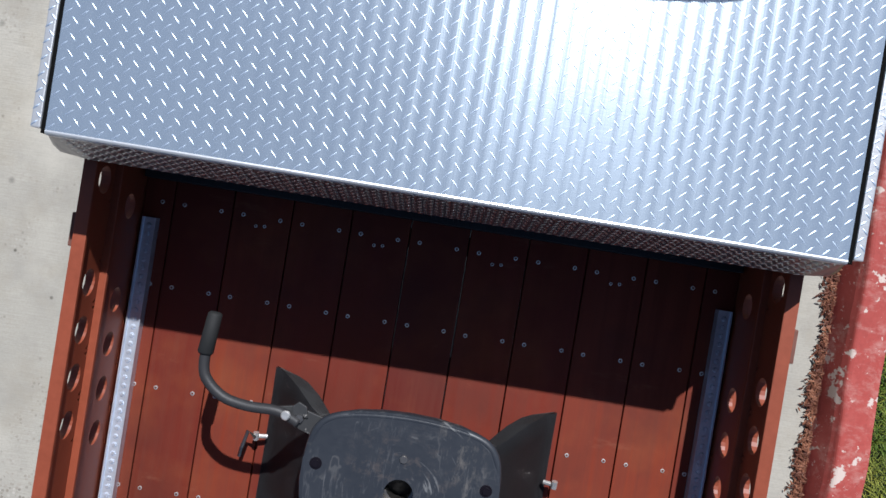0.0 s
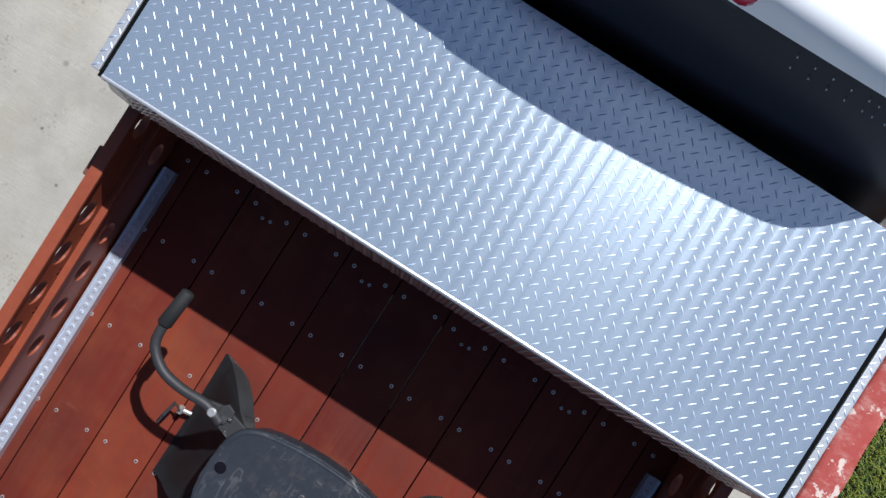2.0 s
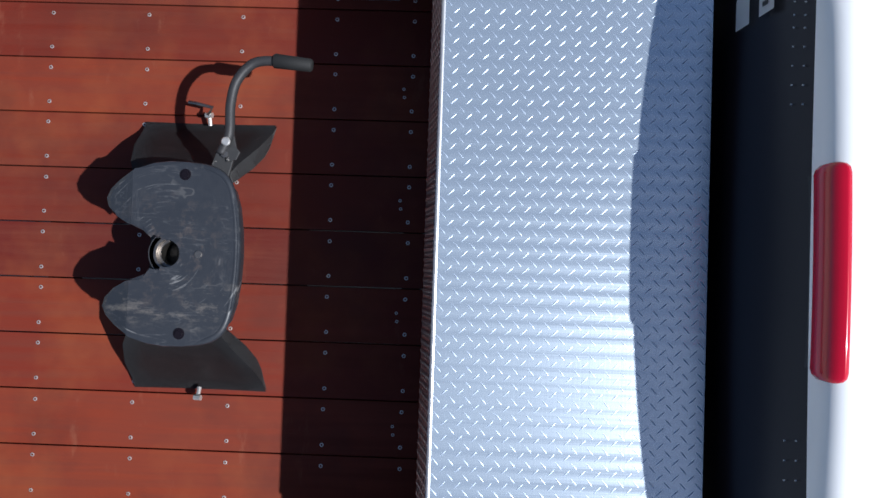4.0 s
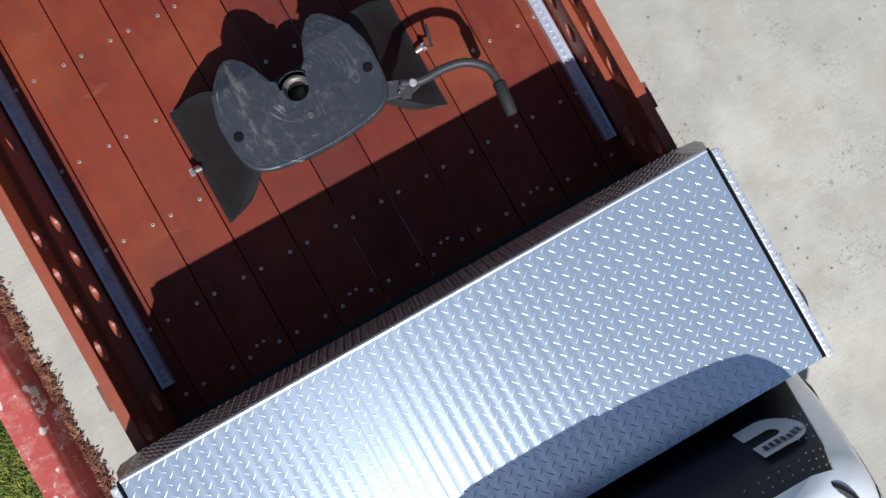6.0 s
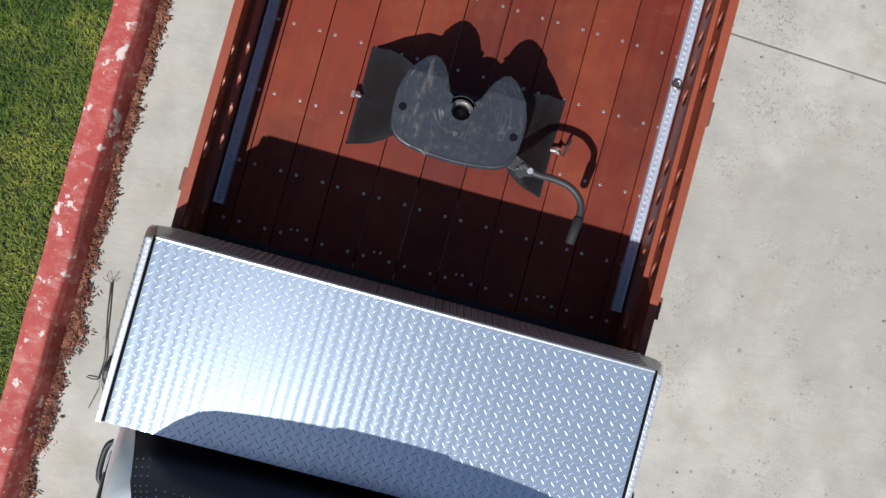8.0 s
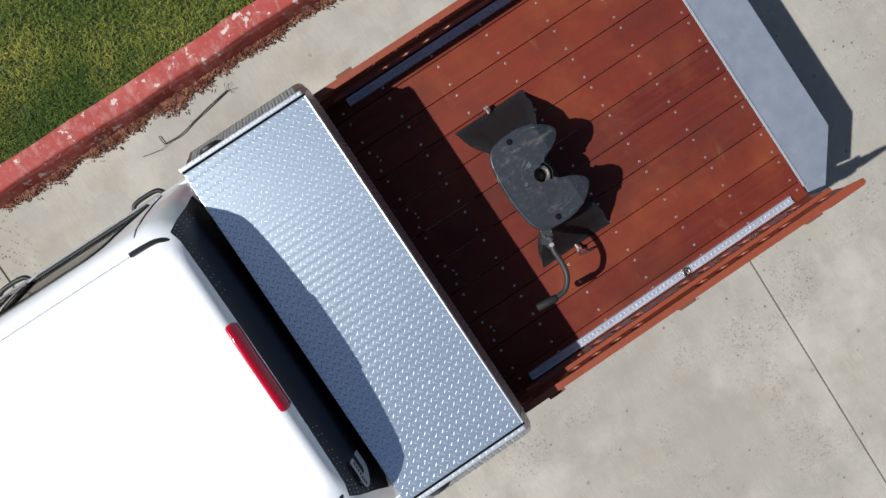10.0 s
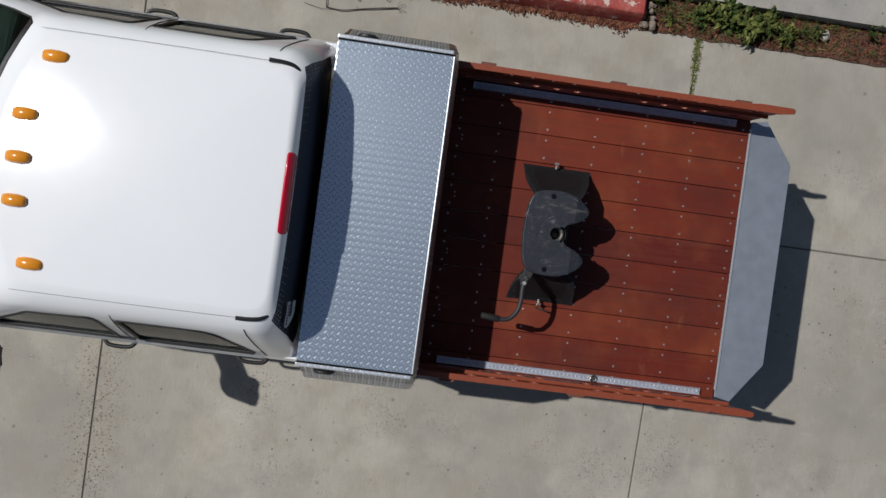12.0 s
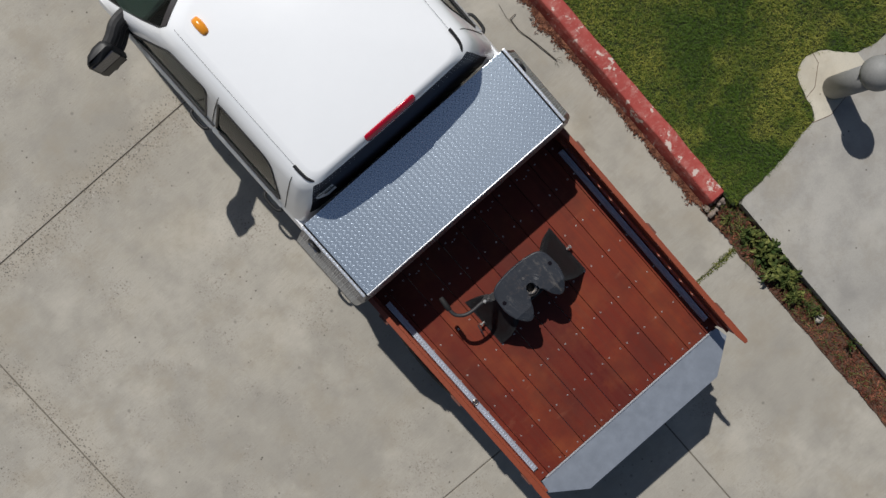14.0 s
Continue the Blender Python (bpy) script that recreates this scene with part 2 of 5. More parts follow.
def aluminium_mat(name, rough=0.185, tone=(0.78, 0.895, 1.0), stretch=0.62, metal=0.77, waves=0.80, swell=0.0012):
    """Bright rolled aluminium: the rolling lines draw its highlights out across the sheet."""
    m, nt, p = node_mat(name)
    lines = noise_tex(nt, 1.0, 4, 0.65, (2.5, 150, 150))
    fine, big = noise_tex(nt, 160, 5), noise_tex(nt, 2.2, 5)
    link(nt, mix(nt, big, tuple(c * 0.92 for c in tone), tone), p.inputs["Base Color"])
    p.inputs["Metallic"].default_value = metal
    r = nt.nodes.new("ShaderNodeMapRange")
    r.inputs["To Min"].default_value, r.inputs["To Max"].default_value = rough - 0.012, rough + 0.012
    link(nt, mix(nt, 0.5, lines, big), r.inputs["Value"])
    link(nt, r.outputs["Result"], p.inputs["Roughness"])
    # the rolled sheet is slightly wavy between the rows of treads
    tc, sep, wave = nt.nodes.new("ShaderNodeTexCoord"), nt.nodes.new("ShaderNodeSeparateXYZ"), nt.nodes.new("ShaderNodeMath")
    link(nt, tc.outputs["Object"], sep.inputs["Vector"])
    scaled, wobble = nt.nodes.new("ShaderNodeMath"), nt.nodes.new("ShaderNodeMath")
    scaled.operation, wave.operation, wobble.operation = "MULTIPLY_ADD", "SINE", "MULTIPLY"
    scaled.inputs[1].default_value = 2 * math.pi / 0.0365
    wobble.inputs[1].default_value = 3.0
    link(nt, noise_tex(nt, 1.0, 2, 0.5, (4, 0.15, 1)), wobble.inputs[0])
    link(nt, sep.outputs["X"], scaled.inputs[0])
    link(nt, wobble.outputs[0], scaled.inputs[2])
    link(nt, scaled.outputs[0], wave.inputs[0])
    uneven = mix(nt, 0.45, wave.outputs[0], mix(nt, 1.0, noise_tex(nt, 1.0, 3, 0.6, (48, 0.7, 1)), 3.0, "MULTIPLY"))
    bump(nt, p, mix(nt, waves, mix(nt, 0.3, lines, fine), uneven), 0.42, swell)
    if stretch:
        t = nt.nodes.new("ShaderNodeTangent")
        t.direction_type = "UV_MAP"
        t.uv_map = "sheet"
        link(nt, t.outputs["Tangent"], p.inputs["Tangent"])
        p.inputs["Anisotropic"].default_value = stretch
    return m


def sheet_uv(ob, a=1, b=0):
    """A plain map over a sheet, so that its rolling direction is known."""
    layer = ob.data.uv_layers.new(name="sheet")
    for loop in ob.data.loops:
        co = ob.data.vertices[loop.vertex_index].co
        layer.data[loop.index].uv = (co[a], co[b] + 0.001 * co[2])
    return ob


def glass_mat(name, tint):
    m, nt, p = node_mat(name)
    p.inputs["Base Color"].default_value = (*tint, 1)
    p.inputs["Transmission Weight"].default_value = 1.0
    p.inputs["Roughness"].default_value = 0.02
    p.inputs["IOR"].default_value = 1.12
    return m


def leaf_mat(name, dark, light, scale=2.0):
    m, nt, p = node_mat(name)
    geo = nt.nodes.new("ShaderNodeNewGeometry")
    col = mix(nt, geo.outputs["Random Per Island"], dark, light)
    col = mix(nt, ramp(nt, noise_tex(nt, scale, 5), [(0.36, 0.0), (0.56, 0.9)]), col, dark)
    col = mix(nt, ramp(nt, noise_tex(nt, scale * 1.7, 4), [(0.5, 0.0), (0.66, 0.6)]), col, light)
    link(nt, col, p.inputs["Base Color"])
    p.inputs["Roughness"].default_value = 0.6
    p.inputs["Specular IOR Level"].default_value = 0.2
    return m


CONCRETE = concrete_mat("street concrete", (0.485, 0.452, 0.388))
WALKWAY = concrete_mat("walkway concrete", (0.44, 0.42, 0.38), 0.15, False)
PATCH = concrete_mat("pale cement patch", (0.66, 0.61, 0.50), 0.1, False)
WOOD = wood_mat()
RED_STEEL = plain("red oxide painted steel", (0.25, 0.056, 0.025), 0.5, 0.0, 0.25, 45, 0.12)
POCKET_STEEL = plain("darker brown steel", (0.15, 0.058, 0.04), 0.7, 0.0, 0.3, 30, 0.12)
GALV = plain("galvanised steel", (0.68, 0.73, 0.82), 0.36, 0.62, 0.2, 60, 0.1)
GREY_STEEL = plain("grey galvanised steel plate", (0.40, 0.44, 0.50), 0.45, 0.6, 0.2, 12, 0.08)
SCREW = plain("zinc screw heads", (0.80, 0.77, 0.73), 0.40, 0.8, 0.12, 90, 0.0)
ALU = aluminium_mat("tread plate aluminium")
ALU_LUG = aluminium_mat("raised treads", 0.46, (0.62, 0.72, 0.86), 0.0, 0.8, 0.0)
ALU_TRIM = aluminium_mat("bright aluminium trim", 0.36, (0.70, 0.71, 0.73), 0.0, 0.6, 0.0)
# darker copy of ALU: the shadowed deck's reflection is put into its tone
ALU_BACK_SHADED = aluminium_mat("shade-toned box sheet aluminium", 0.34, (0.22, 0.22, 0.25), 0.0, 0.8, 0.85, 0.004)
# greyer aluminium; on the back treads its tone stands in for shade
ALU_GREYED = aluminium_mat("greyed sheet aluminium", 0.30, (0.42, 0.44, 0.48), 0.0, 0.95, 0.0)
BLACK_RUBBER = plain("black rubber", (0.012, 0.012, 0.012), 0.75, 0.0, 0.3, 40, 0.15)
SEAL = plain("black seal rubber", (0.004, 0.004, 0.004), 0.9, 0.0, 0.2, 40, 0.1)
SEAL.node_tree.nodes["Principled BSDF"].inputs["Specular IOR Level"].default_value = 0.1
BLACK_STEEL = worn_paint("black painted hitch steel", (0.034, 0.033, 0.035), (0.12, 0.105, 0.09), 0.30, 0.52, 14)
BLACK_STEEL.node_tree.nodes["Principled BSDF"].inputs["Specular IOR Level"].default_value = 0.4
DARK_STEEL = plain("dark chassis steel", (0.02, 0.02, 0.021), 0.6, 0.0, 0.3, 30, 0.15)


def scratched_mat():
    """Dark painted steel with thin curved scratches, pale scuffs and rusty rub marks round the throat."""
    m, nt, p = node_mat("scratched black hitch plate")
    fine, big = noise_tex(nt, 60, 7, 0.7), noise_tex(nt, 4, 4)
    col = mix(nt, big, (0.020, 0.023, 0.030), (0.036, 0.040, 0.049))
    tc, sep = nt.nodes.new("ShaderNodeTexCoord"), nt.nodes.new("ShaderNodeVectorMath")
    sep.operation = "DISTANCE"
    sep.inputs[1].default_value = (0, -0.745, 1.525)
    link(nt, tc.outputs["Object"], sep.inputs[0])
    near = ramp(nt, sep.outputs["Value"], [(0.06, 1.0), (0.2, 0.0)])
    for sc, stretch, amount, tone in ((34, (1, 0.12, 1), 0.2, (0.17, 0.17, 0.175)), (30, (0.12, 1, 1), 0.12, (0.13, 0.13, 0.135)), (9, (1, 0.5, 1), 0.3, (0.16, 0.155, 0.15))):
        line = ramp(nt, noise_tex(nt, sc, 4, 0.55, stretch), [(0.485, 0.0), (0.497, amount), (0.503, amount), (0.515, 0.0)])
        some = ramp(nt, noise_tex(nt, 7 + sc * 0.1, 3), [(0.5, 0.0), (0.6, 1.0)])
        col = mix(nt, mix(nt, 1.0, line, some, "MULTIPLY"), col, tone)
    # arcs worn round the throat
    xyz, ang, pol, arcs = nt.nodes.new("ShaderNodeSeparateXYZ"), nt.nodes.new("ShaderNodeMath"), nt.nodes.new("ShaderNodeCombineXYZ"), nt.nodes.new("ShaderNodeTexNoise")
    sub = nt.nodes.new("ShaderNodeVectorMath")
    sub.operation, ang.operation = "SUBTRACT", "ARCTAN2"
    sub.inputs[1].default_value = (0, -0.745, 0.41)
    link(nt, tc.outputs["Object"], sub.inputs[0])
    link(nt, sub.outputs["Vector"], xyz.inputs["Vector"])
    link(nt, xyz.outputs["X"], ang.inputs[0])
    link(nt, xyz.outputs["Y"], ang.inputs[1])
    dist = nt.nodes.new("ShaderNodeMath")
    dist.operation = "MULTIPLY"
    dist.inputs[1].default_value = 95
    link(nt, sep.outputs["Value"], dist.inputs[0])
    link(nt, dist.outputs[0], pol.inputs["X"])
    link(nt, ang.outputs[0], pol.inputs["Y"])
    arcs.inputs["Scale"].default_value, arcs.inputs["Detail"].default_value = 1.3, 5
    link(nt, pol.outputs[0], arcs.inputs["Vector"])
    arc_line = mix(nt, 1.0, ramp(nt, arcs.outputs["Fac"], [(0.58, 0.0), (0.66, 0.75)]), ramp(nt, noise_tex(nt, 7, 4), [(0.52, 0.0), (0.62, 1.0)]), "MULTIPLY")
    col = mix(nt, arc_line, col, (0.20, 0.20, 0.20))
    scuff = mix(nt, 1.0, ramp(nt, noise_tex(nt, 22, 8, 0.75, (1, 0.35, 1)), [(0.52, 0.0), (0.66, 0.75)]), ramp(nt, xyz.outputs["X"], [(0.06, 0.0), (0.11, 1.0), (0.17, 1.0), (0.22, 0.0)]), "MULTIPLY")
    col = mix(nt, scuff, col, (0.16, 0.145, 0.13))
    rub = mix(nt, 1.0, near, ramp(nt, noise_tex(nt, 30, 6, 0.7), [(0.52, 0.0), (0.66, 0.45)]), "MULTIPLY")
    col = mix(nt, rub, col, (0.13, 0.10, 0.085))
    link(nt, col, p.inputs["Base Color"])
    link(nt, ramp(nt, fine, [(0.3, 0.32), (0.7, 0.5)]), p.inputs["Roughness"])
    bump(nt, p, fine, 0.15, 0.001)
    return m


HEAD_STEEL = scratched_mat()
WORN_STEEL = worn_paint("worn dark steel", (0.035, 0.035, 0.036), (0.30, 0.28, 0.26), 0.33, 0.5, 40)
STEEL = plain("bare worn steel", (0.36, 0.33, 0.30), 0.4, 1.0, 0.25, 60, 0.15)
WHITE_PAINT = plain("white car paint", (0.93, 0.945, 0.96), 0.22, 0.0, 0.015, 12, 0.0, 0.35, 0.03)
BLACK_TRIM = plain("black plastic trim", (0.015, 0.015, 0.016), 0.5, 0.0, 0.2, 50, 0.1)
REAR_GLASS = plain("black tinted glass", (0.008, 0.006, 0.009), 0.3, 0.0, 0.1, 20, 0.0, 0.0, 0.02)
REAR_GLASS.node_tree.nodes["Principled BSDF"].inputs["Specular IOR Level"].default_value = 0.3
GLASS = glass_mat("green tinted glass", (0.55, 0.80, 0.68))
SCREEN = glass_mat("deep green windscreen glass", (0.36, 0.60, 0.50))
CABIN = plain("dark cabin lining", (0.018, 0.018, 0.018), 0.85, 0.0, 0.2, 40, 0.1)
DASH = plain("grey dashboard plastic", (0.08, 0.09, 0.085), 0.8, 0.0, 0.2, 40, 0.1)
SEAT = plain("grey seat cloth", (0.12, 0.115, 0.11), 0.9, 0.0, 0.15, 80, 0.2)
RED_LENS = plain("red lamp lens", (0.50, 0.004, 0.026), 0.15, 0.0, 0.08, 30, 0.0, 0.6, 0.03)
AMBER = plain("amber lamp lens", (0.86, 0.31, 0.018), 0.2, 0.0, 0.2, 60, 0.0, 0.6, 0.05)
CHROME = plain("chrome", (0.75, 0.75, 0.76), 0.12, 1.0, 0.05, 40, 0.0, 0.0, 0.04)
MIRROR_GLASS = plain("mirror glass", (0.11, 0.11, 0.12), 0.12, 0.7, 0.05, 30, 0.0, 0.0, 0.04)
DECAL = plain("white vinyl decal", (0.86, 0.87, 0.90), 0.5, 0.0, 0.05, 60, 0.0)
KERB_PAINT = worn_paint("faded red kerb paint", (0.38, 0.06, 0.048), (0.62, 0.50, 0.44), 0.395, 0.75, 9.5, (0.48, 0.13, 0.105))
BARE_KERB = concrete_mat("broken kerb concrete", (0.30, 0.24, 0.20), 1.0, False)
JOINT_DIRT = plain("dark dirt in the joints", (0.17, 0.152, 0.124), 0.95, 0.0, 0.5, 40, 0.4)
SOIL = plain("dry soil and bark", (0.10, 0.055, 0.035), 0.95, 0.0, 0.5, 50, 0.6)
LAWN_SOIL = plain("lawn soil", (0.022, 0.032, 0.009), 0.95, 0.0, 0.5, 40, 0.5)
GRASS = leaf_mat("grass blades", (0.056, 0.118, 0.012), (0.45, 0.42, 0.08), 1.1)
MOSS = leaf_mat("joint moss", (0.07, 0.10, 0.012), (0.28, 0.27, 0.05), 12.0)
WEED = leaf_mat("weed leaves", (0.036, 0.062, 0.015), (0.23, 0.235, 0.065), 9.0)
LITTER = leaf_mat("dead leaves", (0.07, 0.020, 0.012), (0.34, 0.15, 0.085), 14.0)
BARK = leaf_mat("bark chips", (0.065, 0.018, 0.011), (0.36, 0.14, 0.08), 8.0)
TWIG = plain("dry twig bark", (0.06, 0.05, 0.04), 0.9, 0.0, 0.3, 60, 0.3)
PIPE_GREY = worn_paint("grey pipe paint", (0.27, 0.27, 0.26), (0.4, 0.38, 0.35), 0.30, 0.6, 12)
STONE = plain("pale stones", (0.4, 0.36, 0.31), 0.9, 0.0, 0.3, 30, 0.4)

# ---- building helpers ----
def part(name, bm, material, parent=None, label="", smooth=False):
    """Links a bmesh as one mesh object, under parent if given."""
    me = bpy.data.meshes.new(name)
    bmesh.ops.recalc_face_normals(bm, faces=bm.faces)
    bm.to_mesh(me)
    bm.free()
    me.materials.append(material)
    if smooth:
        for f in me.polygons:
            f.use_smooth = True
    ob = new(name, me)
    ob.parent = parent
    if label:
        ob["label"] = label
    return ob


def thing(name, label, category, at=(0, 0, 0), group="", kind=""):
    return tagged_at(new(name), label, category, at, group, kind)


def tagged_at(ob, label, category, at, group, kind):
    ob.location = at
    ob.empty_display_size = 0.1
    return tagged(ob, label, category, group, kind)


def raw(name, verts, faces, material, parent=None, label="", smooth=False):
    me = bpy.data.meshes.new(name)
    me.from_pydata(verts, [], faces)
    me.materials.append(material)
    if smooth:
        me.polygons.foreach_set("use_smooth", [True] * len(me.polygons))
    me.update()
    ob = new(name, me)
    ob.parent = parent
    if label:
        ob["label"] = label
    return ob


def add_box(bm, x0, x1, y0, y1, z0, z1, bevel=0.0):
    vs = [bm.verts.new((x, y, z)) for z in (z0, z1) for y in (y0, y1) for x in (x0, x1)]
    fs = [bm.faces.new([vs[i] for i in q]) for q in ((0, 2, 3, 1), (4, 5, 7, 6), (0, 1, 5, 4), (2, 6, 7, 3), (0, 4, 6, 2), (1, 3, 7, 5))]
    if bevel:
        edges = list({e for f in fs for e in f.edges})
        bmesh.ops.bevel(bm, geom=edges, offset=bevel, segments=2, affect="EDGES", profile=0.6)
    return bm


def box_bm(x0, x1, y0, y1, z0, z1, bevel=0.0):
    return add_box(bmesh.new(), x0, x1, y0, y1, z0, z1, bevel)


def prism(bm, outline, z0, z1, bevel=0.0, place=None):
    """An outline in the x, y plane, thick from z0 to z1; place maps (x, y, z) elsewhere."""
    to = place or (lambda x, y, z: (x, y, z))
    lo = [bm.verts.new(to(x, y, z0)) for x, y in outline]
    hi = [bm.verts.new(to(x, y, z1)) for x, y in outline]
    n = len(lo)
    fs = [bm.faces.new(lo[::-1]), bm.faces.new(hi)]
    fs += [bm.faces.new((lo[i], lo[(i + 1) % n], hi[(i + 1) % n], hi[i])) for i in range(n)]
    if bevel:
        edges = [e for e in fs[1].edges] + [e for e in fs[0].edges]
        bmesh.ops.bevel(bm, geom=edges, offset=bevel, segments=2, affect="EDGES", profile=0.6)
    return bm


def tube(bm, pts, radius, sides=10, ends=True):
    """A round bar along points; radius is a number or one for each point."""
    pts = [Vector(p) for p in pts]
    rings = []
    up = Vector((0, 0, 1))
    for i, p in enumerate(pts):
        d = (pts[min(i + 1, len(pts) - 1)] - pts[max(i - 1, 0)]).normalized()
        a = d.cross(up if abs(d.z) < 0.95 else Vector((1, 0, 0))).normalized()
        b = d.cross(a)
        r = radius[i] if isinstance(radius, (list, tuple)) else radius
        rings.append([bm.verts.new(p + r * (math.cos(q) * a + math.sin(q) * b)) for q in [2 * math.pi * k / sides for k in range(sides)]])
    for r0, r1 in zip(rings, rings[1:]):
        for k in range(sides):
            bm.faces.new((r0[k], r0[(k + 1) % sides], r1[(k + 1) % sides], r1[k]))
    if ends:
        bm.faces.new(rings[0][::-1])
        bm.faces.new(rings[-1])
    return bm


def smooth_path(pts, n=6):
    """Points on a smooth curve through pts."""
    pts = [Vector(p) for p in pts]
    out = []
    for i in range(len(pts) - 1):
        p0, p1, p2, p3 = pts[max(i - 1, 0)], pts[i], pts[i + 1], pts[min(i + 2, len(pts) - 1)]
        for k in range(n):
            t = k / n
            out.append(0.5 * (2 * p1 + (p2 - p0) * t + (2 * p0 - 5 * p1 + 4 * p2 - p3) * t * t + (3 * p1 - p0 - 3 * p2 + p3) * t ** 3))
    out.append(pts[-1])
    return out


def cylinder(bm, c, r, h, sides=24, axis="z", bevel=0.0, r2=None):
    r2 = r if r2 is None else r2
    turn = {"z": lambda a, b, q: (a, b, q), "x": lambda a, b, q: (q, a, b), "y": lambda a, b, q: (a, q, b)}[axis]
    rings = []
    prof = [(r, 0), (r2, h)] if not bevel else [(r - bevel, 0), (r, bevel), (r2, h - bevel), (r2 - bevel, h)]
    for rr, q in prof:
        rings.append([bm.verts.new(Vector(c) + Vector(turn(rr * math.cos(2 * math.pi * k / sides), rr * math.sin(2 * math.pi * k / sides), q))) for k in range(sides)])
    for a, b in zip(rings, rings[1:]):
        for k in range(sides):
            bm.faces.new((a[k], a[(k + 1) % sides], b[(k + 1) % sides], b[k]))
    bm.faces.new(rings[0][::-1])
    bm.faces.new(rings[-1])
    return bm


# ---- ground, road and kerb ----
DECK, BOX_TOP = 1.115, 1.775
ground = part("ground", box_bm(-600, 600, -600, 600, -0.3, -0.013), CONCRETE)
tagged(ground, "wide pale concrete ground reaching to the horizon", "ground", kind="structure")
road = thing("road", "pale broomed concrete street with dark stains and joints", "road", kind="structure")
kerb = thing("kerb", "red painted concrete kerb, flaked and faded", "kerb", kind="structure")
KERB_END = -1.51


def kerb_mesh():
    """Kerb with a sloped face and rounded nose, uneven along its length."""
    prof = [(1.792, -0.05), (1.807, 0.0), (1.820, 0.045), (1.836, 0.104), (1.843, 0.120), (1.848, 0.133), (1.853, 0.141), (1.859, 0.145), (1.868, 0.1475), (1.905, 0.149), (1.965, 0.146), (1.998, 0.138), (2.008, 0.12), (2.010, -0.05)]
    ys = [KERB_END, KERB_END + 0.02] + [KERB_END + 0.08 * k for k in range(1, 90)] + [8, 12, 20, 60]
    verts, faces = [], []
    for i, y in enumerate(ys):
        for k, (x, z) in enumerate(prof):
            w = noise.noise((x * 3, y * 5, z * 4)) * 0.010 + noise.noise((x * 30, y * 24, 3)) * 0.0025
            s = 0.03 if i == 0 else 0.0
            verts.append((x + w - s * (x - 1.88) * 3, y, z + w * 0.6 - s * (0.9 if z > 0.05 else 0)))
    n = len(prof)
    for i in range(len(ys) - 1):
        for k in range(n - 1):
            a = i * n + k
            faces.append((a, a + 1, a + n + 1, a + n))
    faces.append(tuple(range(n)))
    return raw("kerb_stone", verts, faces, KERB_PAINT, kerb)


kerb_mesh()
bm = bmesh.new()
rng = random.Random(4)
for k in range(26):
    x, y, s = 1.87 + rng.uniform(-0.1, 0.11), KERB_END - rng.uniform(-0.01, 0.09), rng.uniform(0.012, 0.038)
    mtx = Matrix.Translation((x, y, s * 0.6 + rng.uniform(0, 0.05))) @ Euler((rng.random() * 3, rng.random() * 3, rng.random() * 3)).to_matrix().to_4x4() @ Matrix.Diagonal((s, s * 0.8, s * 0.6, 1))
    bmesh.ops.create_icosphere(bm, subdivisions=1, radius=1, matrix=mtx)
broken = part("broken_end", bm, BARE_KERB, kerb, "crumbled bare concrete end of the kerb")

# lawn, walkway and planting strip behind and past the kerb
lawn = part("lawn_soil", box_bm(1.98, 60, -1.66, 60, -0.1, 0.1), LAWN_SOIL)
tagged(lawn, "dark soil under the mown lawn beside the kerb", "lawn", kind="structure")
walk_out = [(2.047, -1.69), (2.12, -1.665), (2.35, -1.66), (2.65, -1.63), (2.9, -1.575), (3.06, -1.56), (3.12, -1.45), (3.135, -1.31), (3.16, -1.21), (3.215, -1.13), (3.29, -1.08), (3.38, -1.065),
            (3.47, -1.09), (3.57, -1.16), (3.66, -1.26), (3.76, -1.35), (3.95, -1.40), (60, -1.42), (60, -60), (2.055, -60)]
ragged = []
for (xa, ya), (xb, yb) in zip(walk_out, walk_out[1:]):
    n = max(1, int(math.hypot(xb - xa, yb - ya) / 0.03)) if xb < 4 and yb > -2 else 1
    for k in range(n):
        x, y = xa + (xb - xa) * k / n, ya + (yb - ya) * k / n
        w = 0.016 if n > 1 else 0.0
        ragged.append((x + w * noise.noise((x * 17, y * 17, 2)), y + w * noise.noise((x * 17, y * 17, 7))))
walk_out = ragged + walk_out[-1:]
walkway = part("walkway", prism(bmesh.new(), walk_out, -0.1, 0.118), WALKWAY)
tagged(walkway, "smooth pale concrete driveway apron beside the lawn", "walkway", kind="structure")
bm = bmesh.new()
tube(bm, [(3.02, -1.56, 0.1185), (3.2, -1.62, 0.119), (3.45, -1.58, 0.119), (3.75, -1.52, 0.119), (4.3, -1.56, 0.1185)], 0.004, 5)
tube(bm, [(3.07, -1.36, 0.1215), (3.25, -1.33, 0.122), (3.42, -1.18, 0.122), (3.44, -1.07, 0.1215)], 0.003, 5)
part("crack", bm, SOIL, walkway)
collar = [(x, y) for x, y in walk_out if 3.06 < x < 3.78 and y > -1.56] + [(3.75, -1.525), (3.45, -1.585), (3.2, -1.622), (3.05, -1.568)]
part("pale_patch", prism(bmesh.new(), collar, 0.05, 0.1215, 0.002), PATCH, walkway, "pale cement patch round the bollard")
strip = []
for k in range(60):
    y = -1.5 - k * 0.1
    strip.append((1.765 + 0.03 * noise.noise((0, y * 4, 0)) + 0.02 * noise.noise((5, y * 13, 0)), y))
strip = strip + [(2.06, -7.4), (2.06, -1.5)]
soil = part("planting_strip", prism(bmesh.new(), strip, -0.1, 0.012), SOIL)
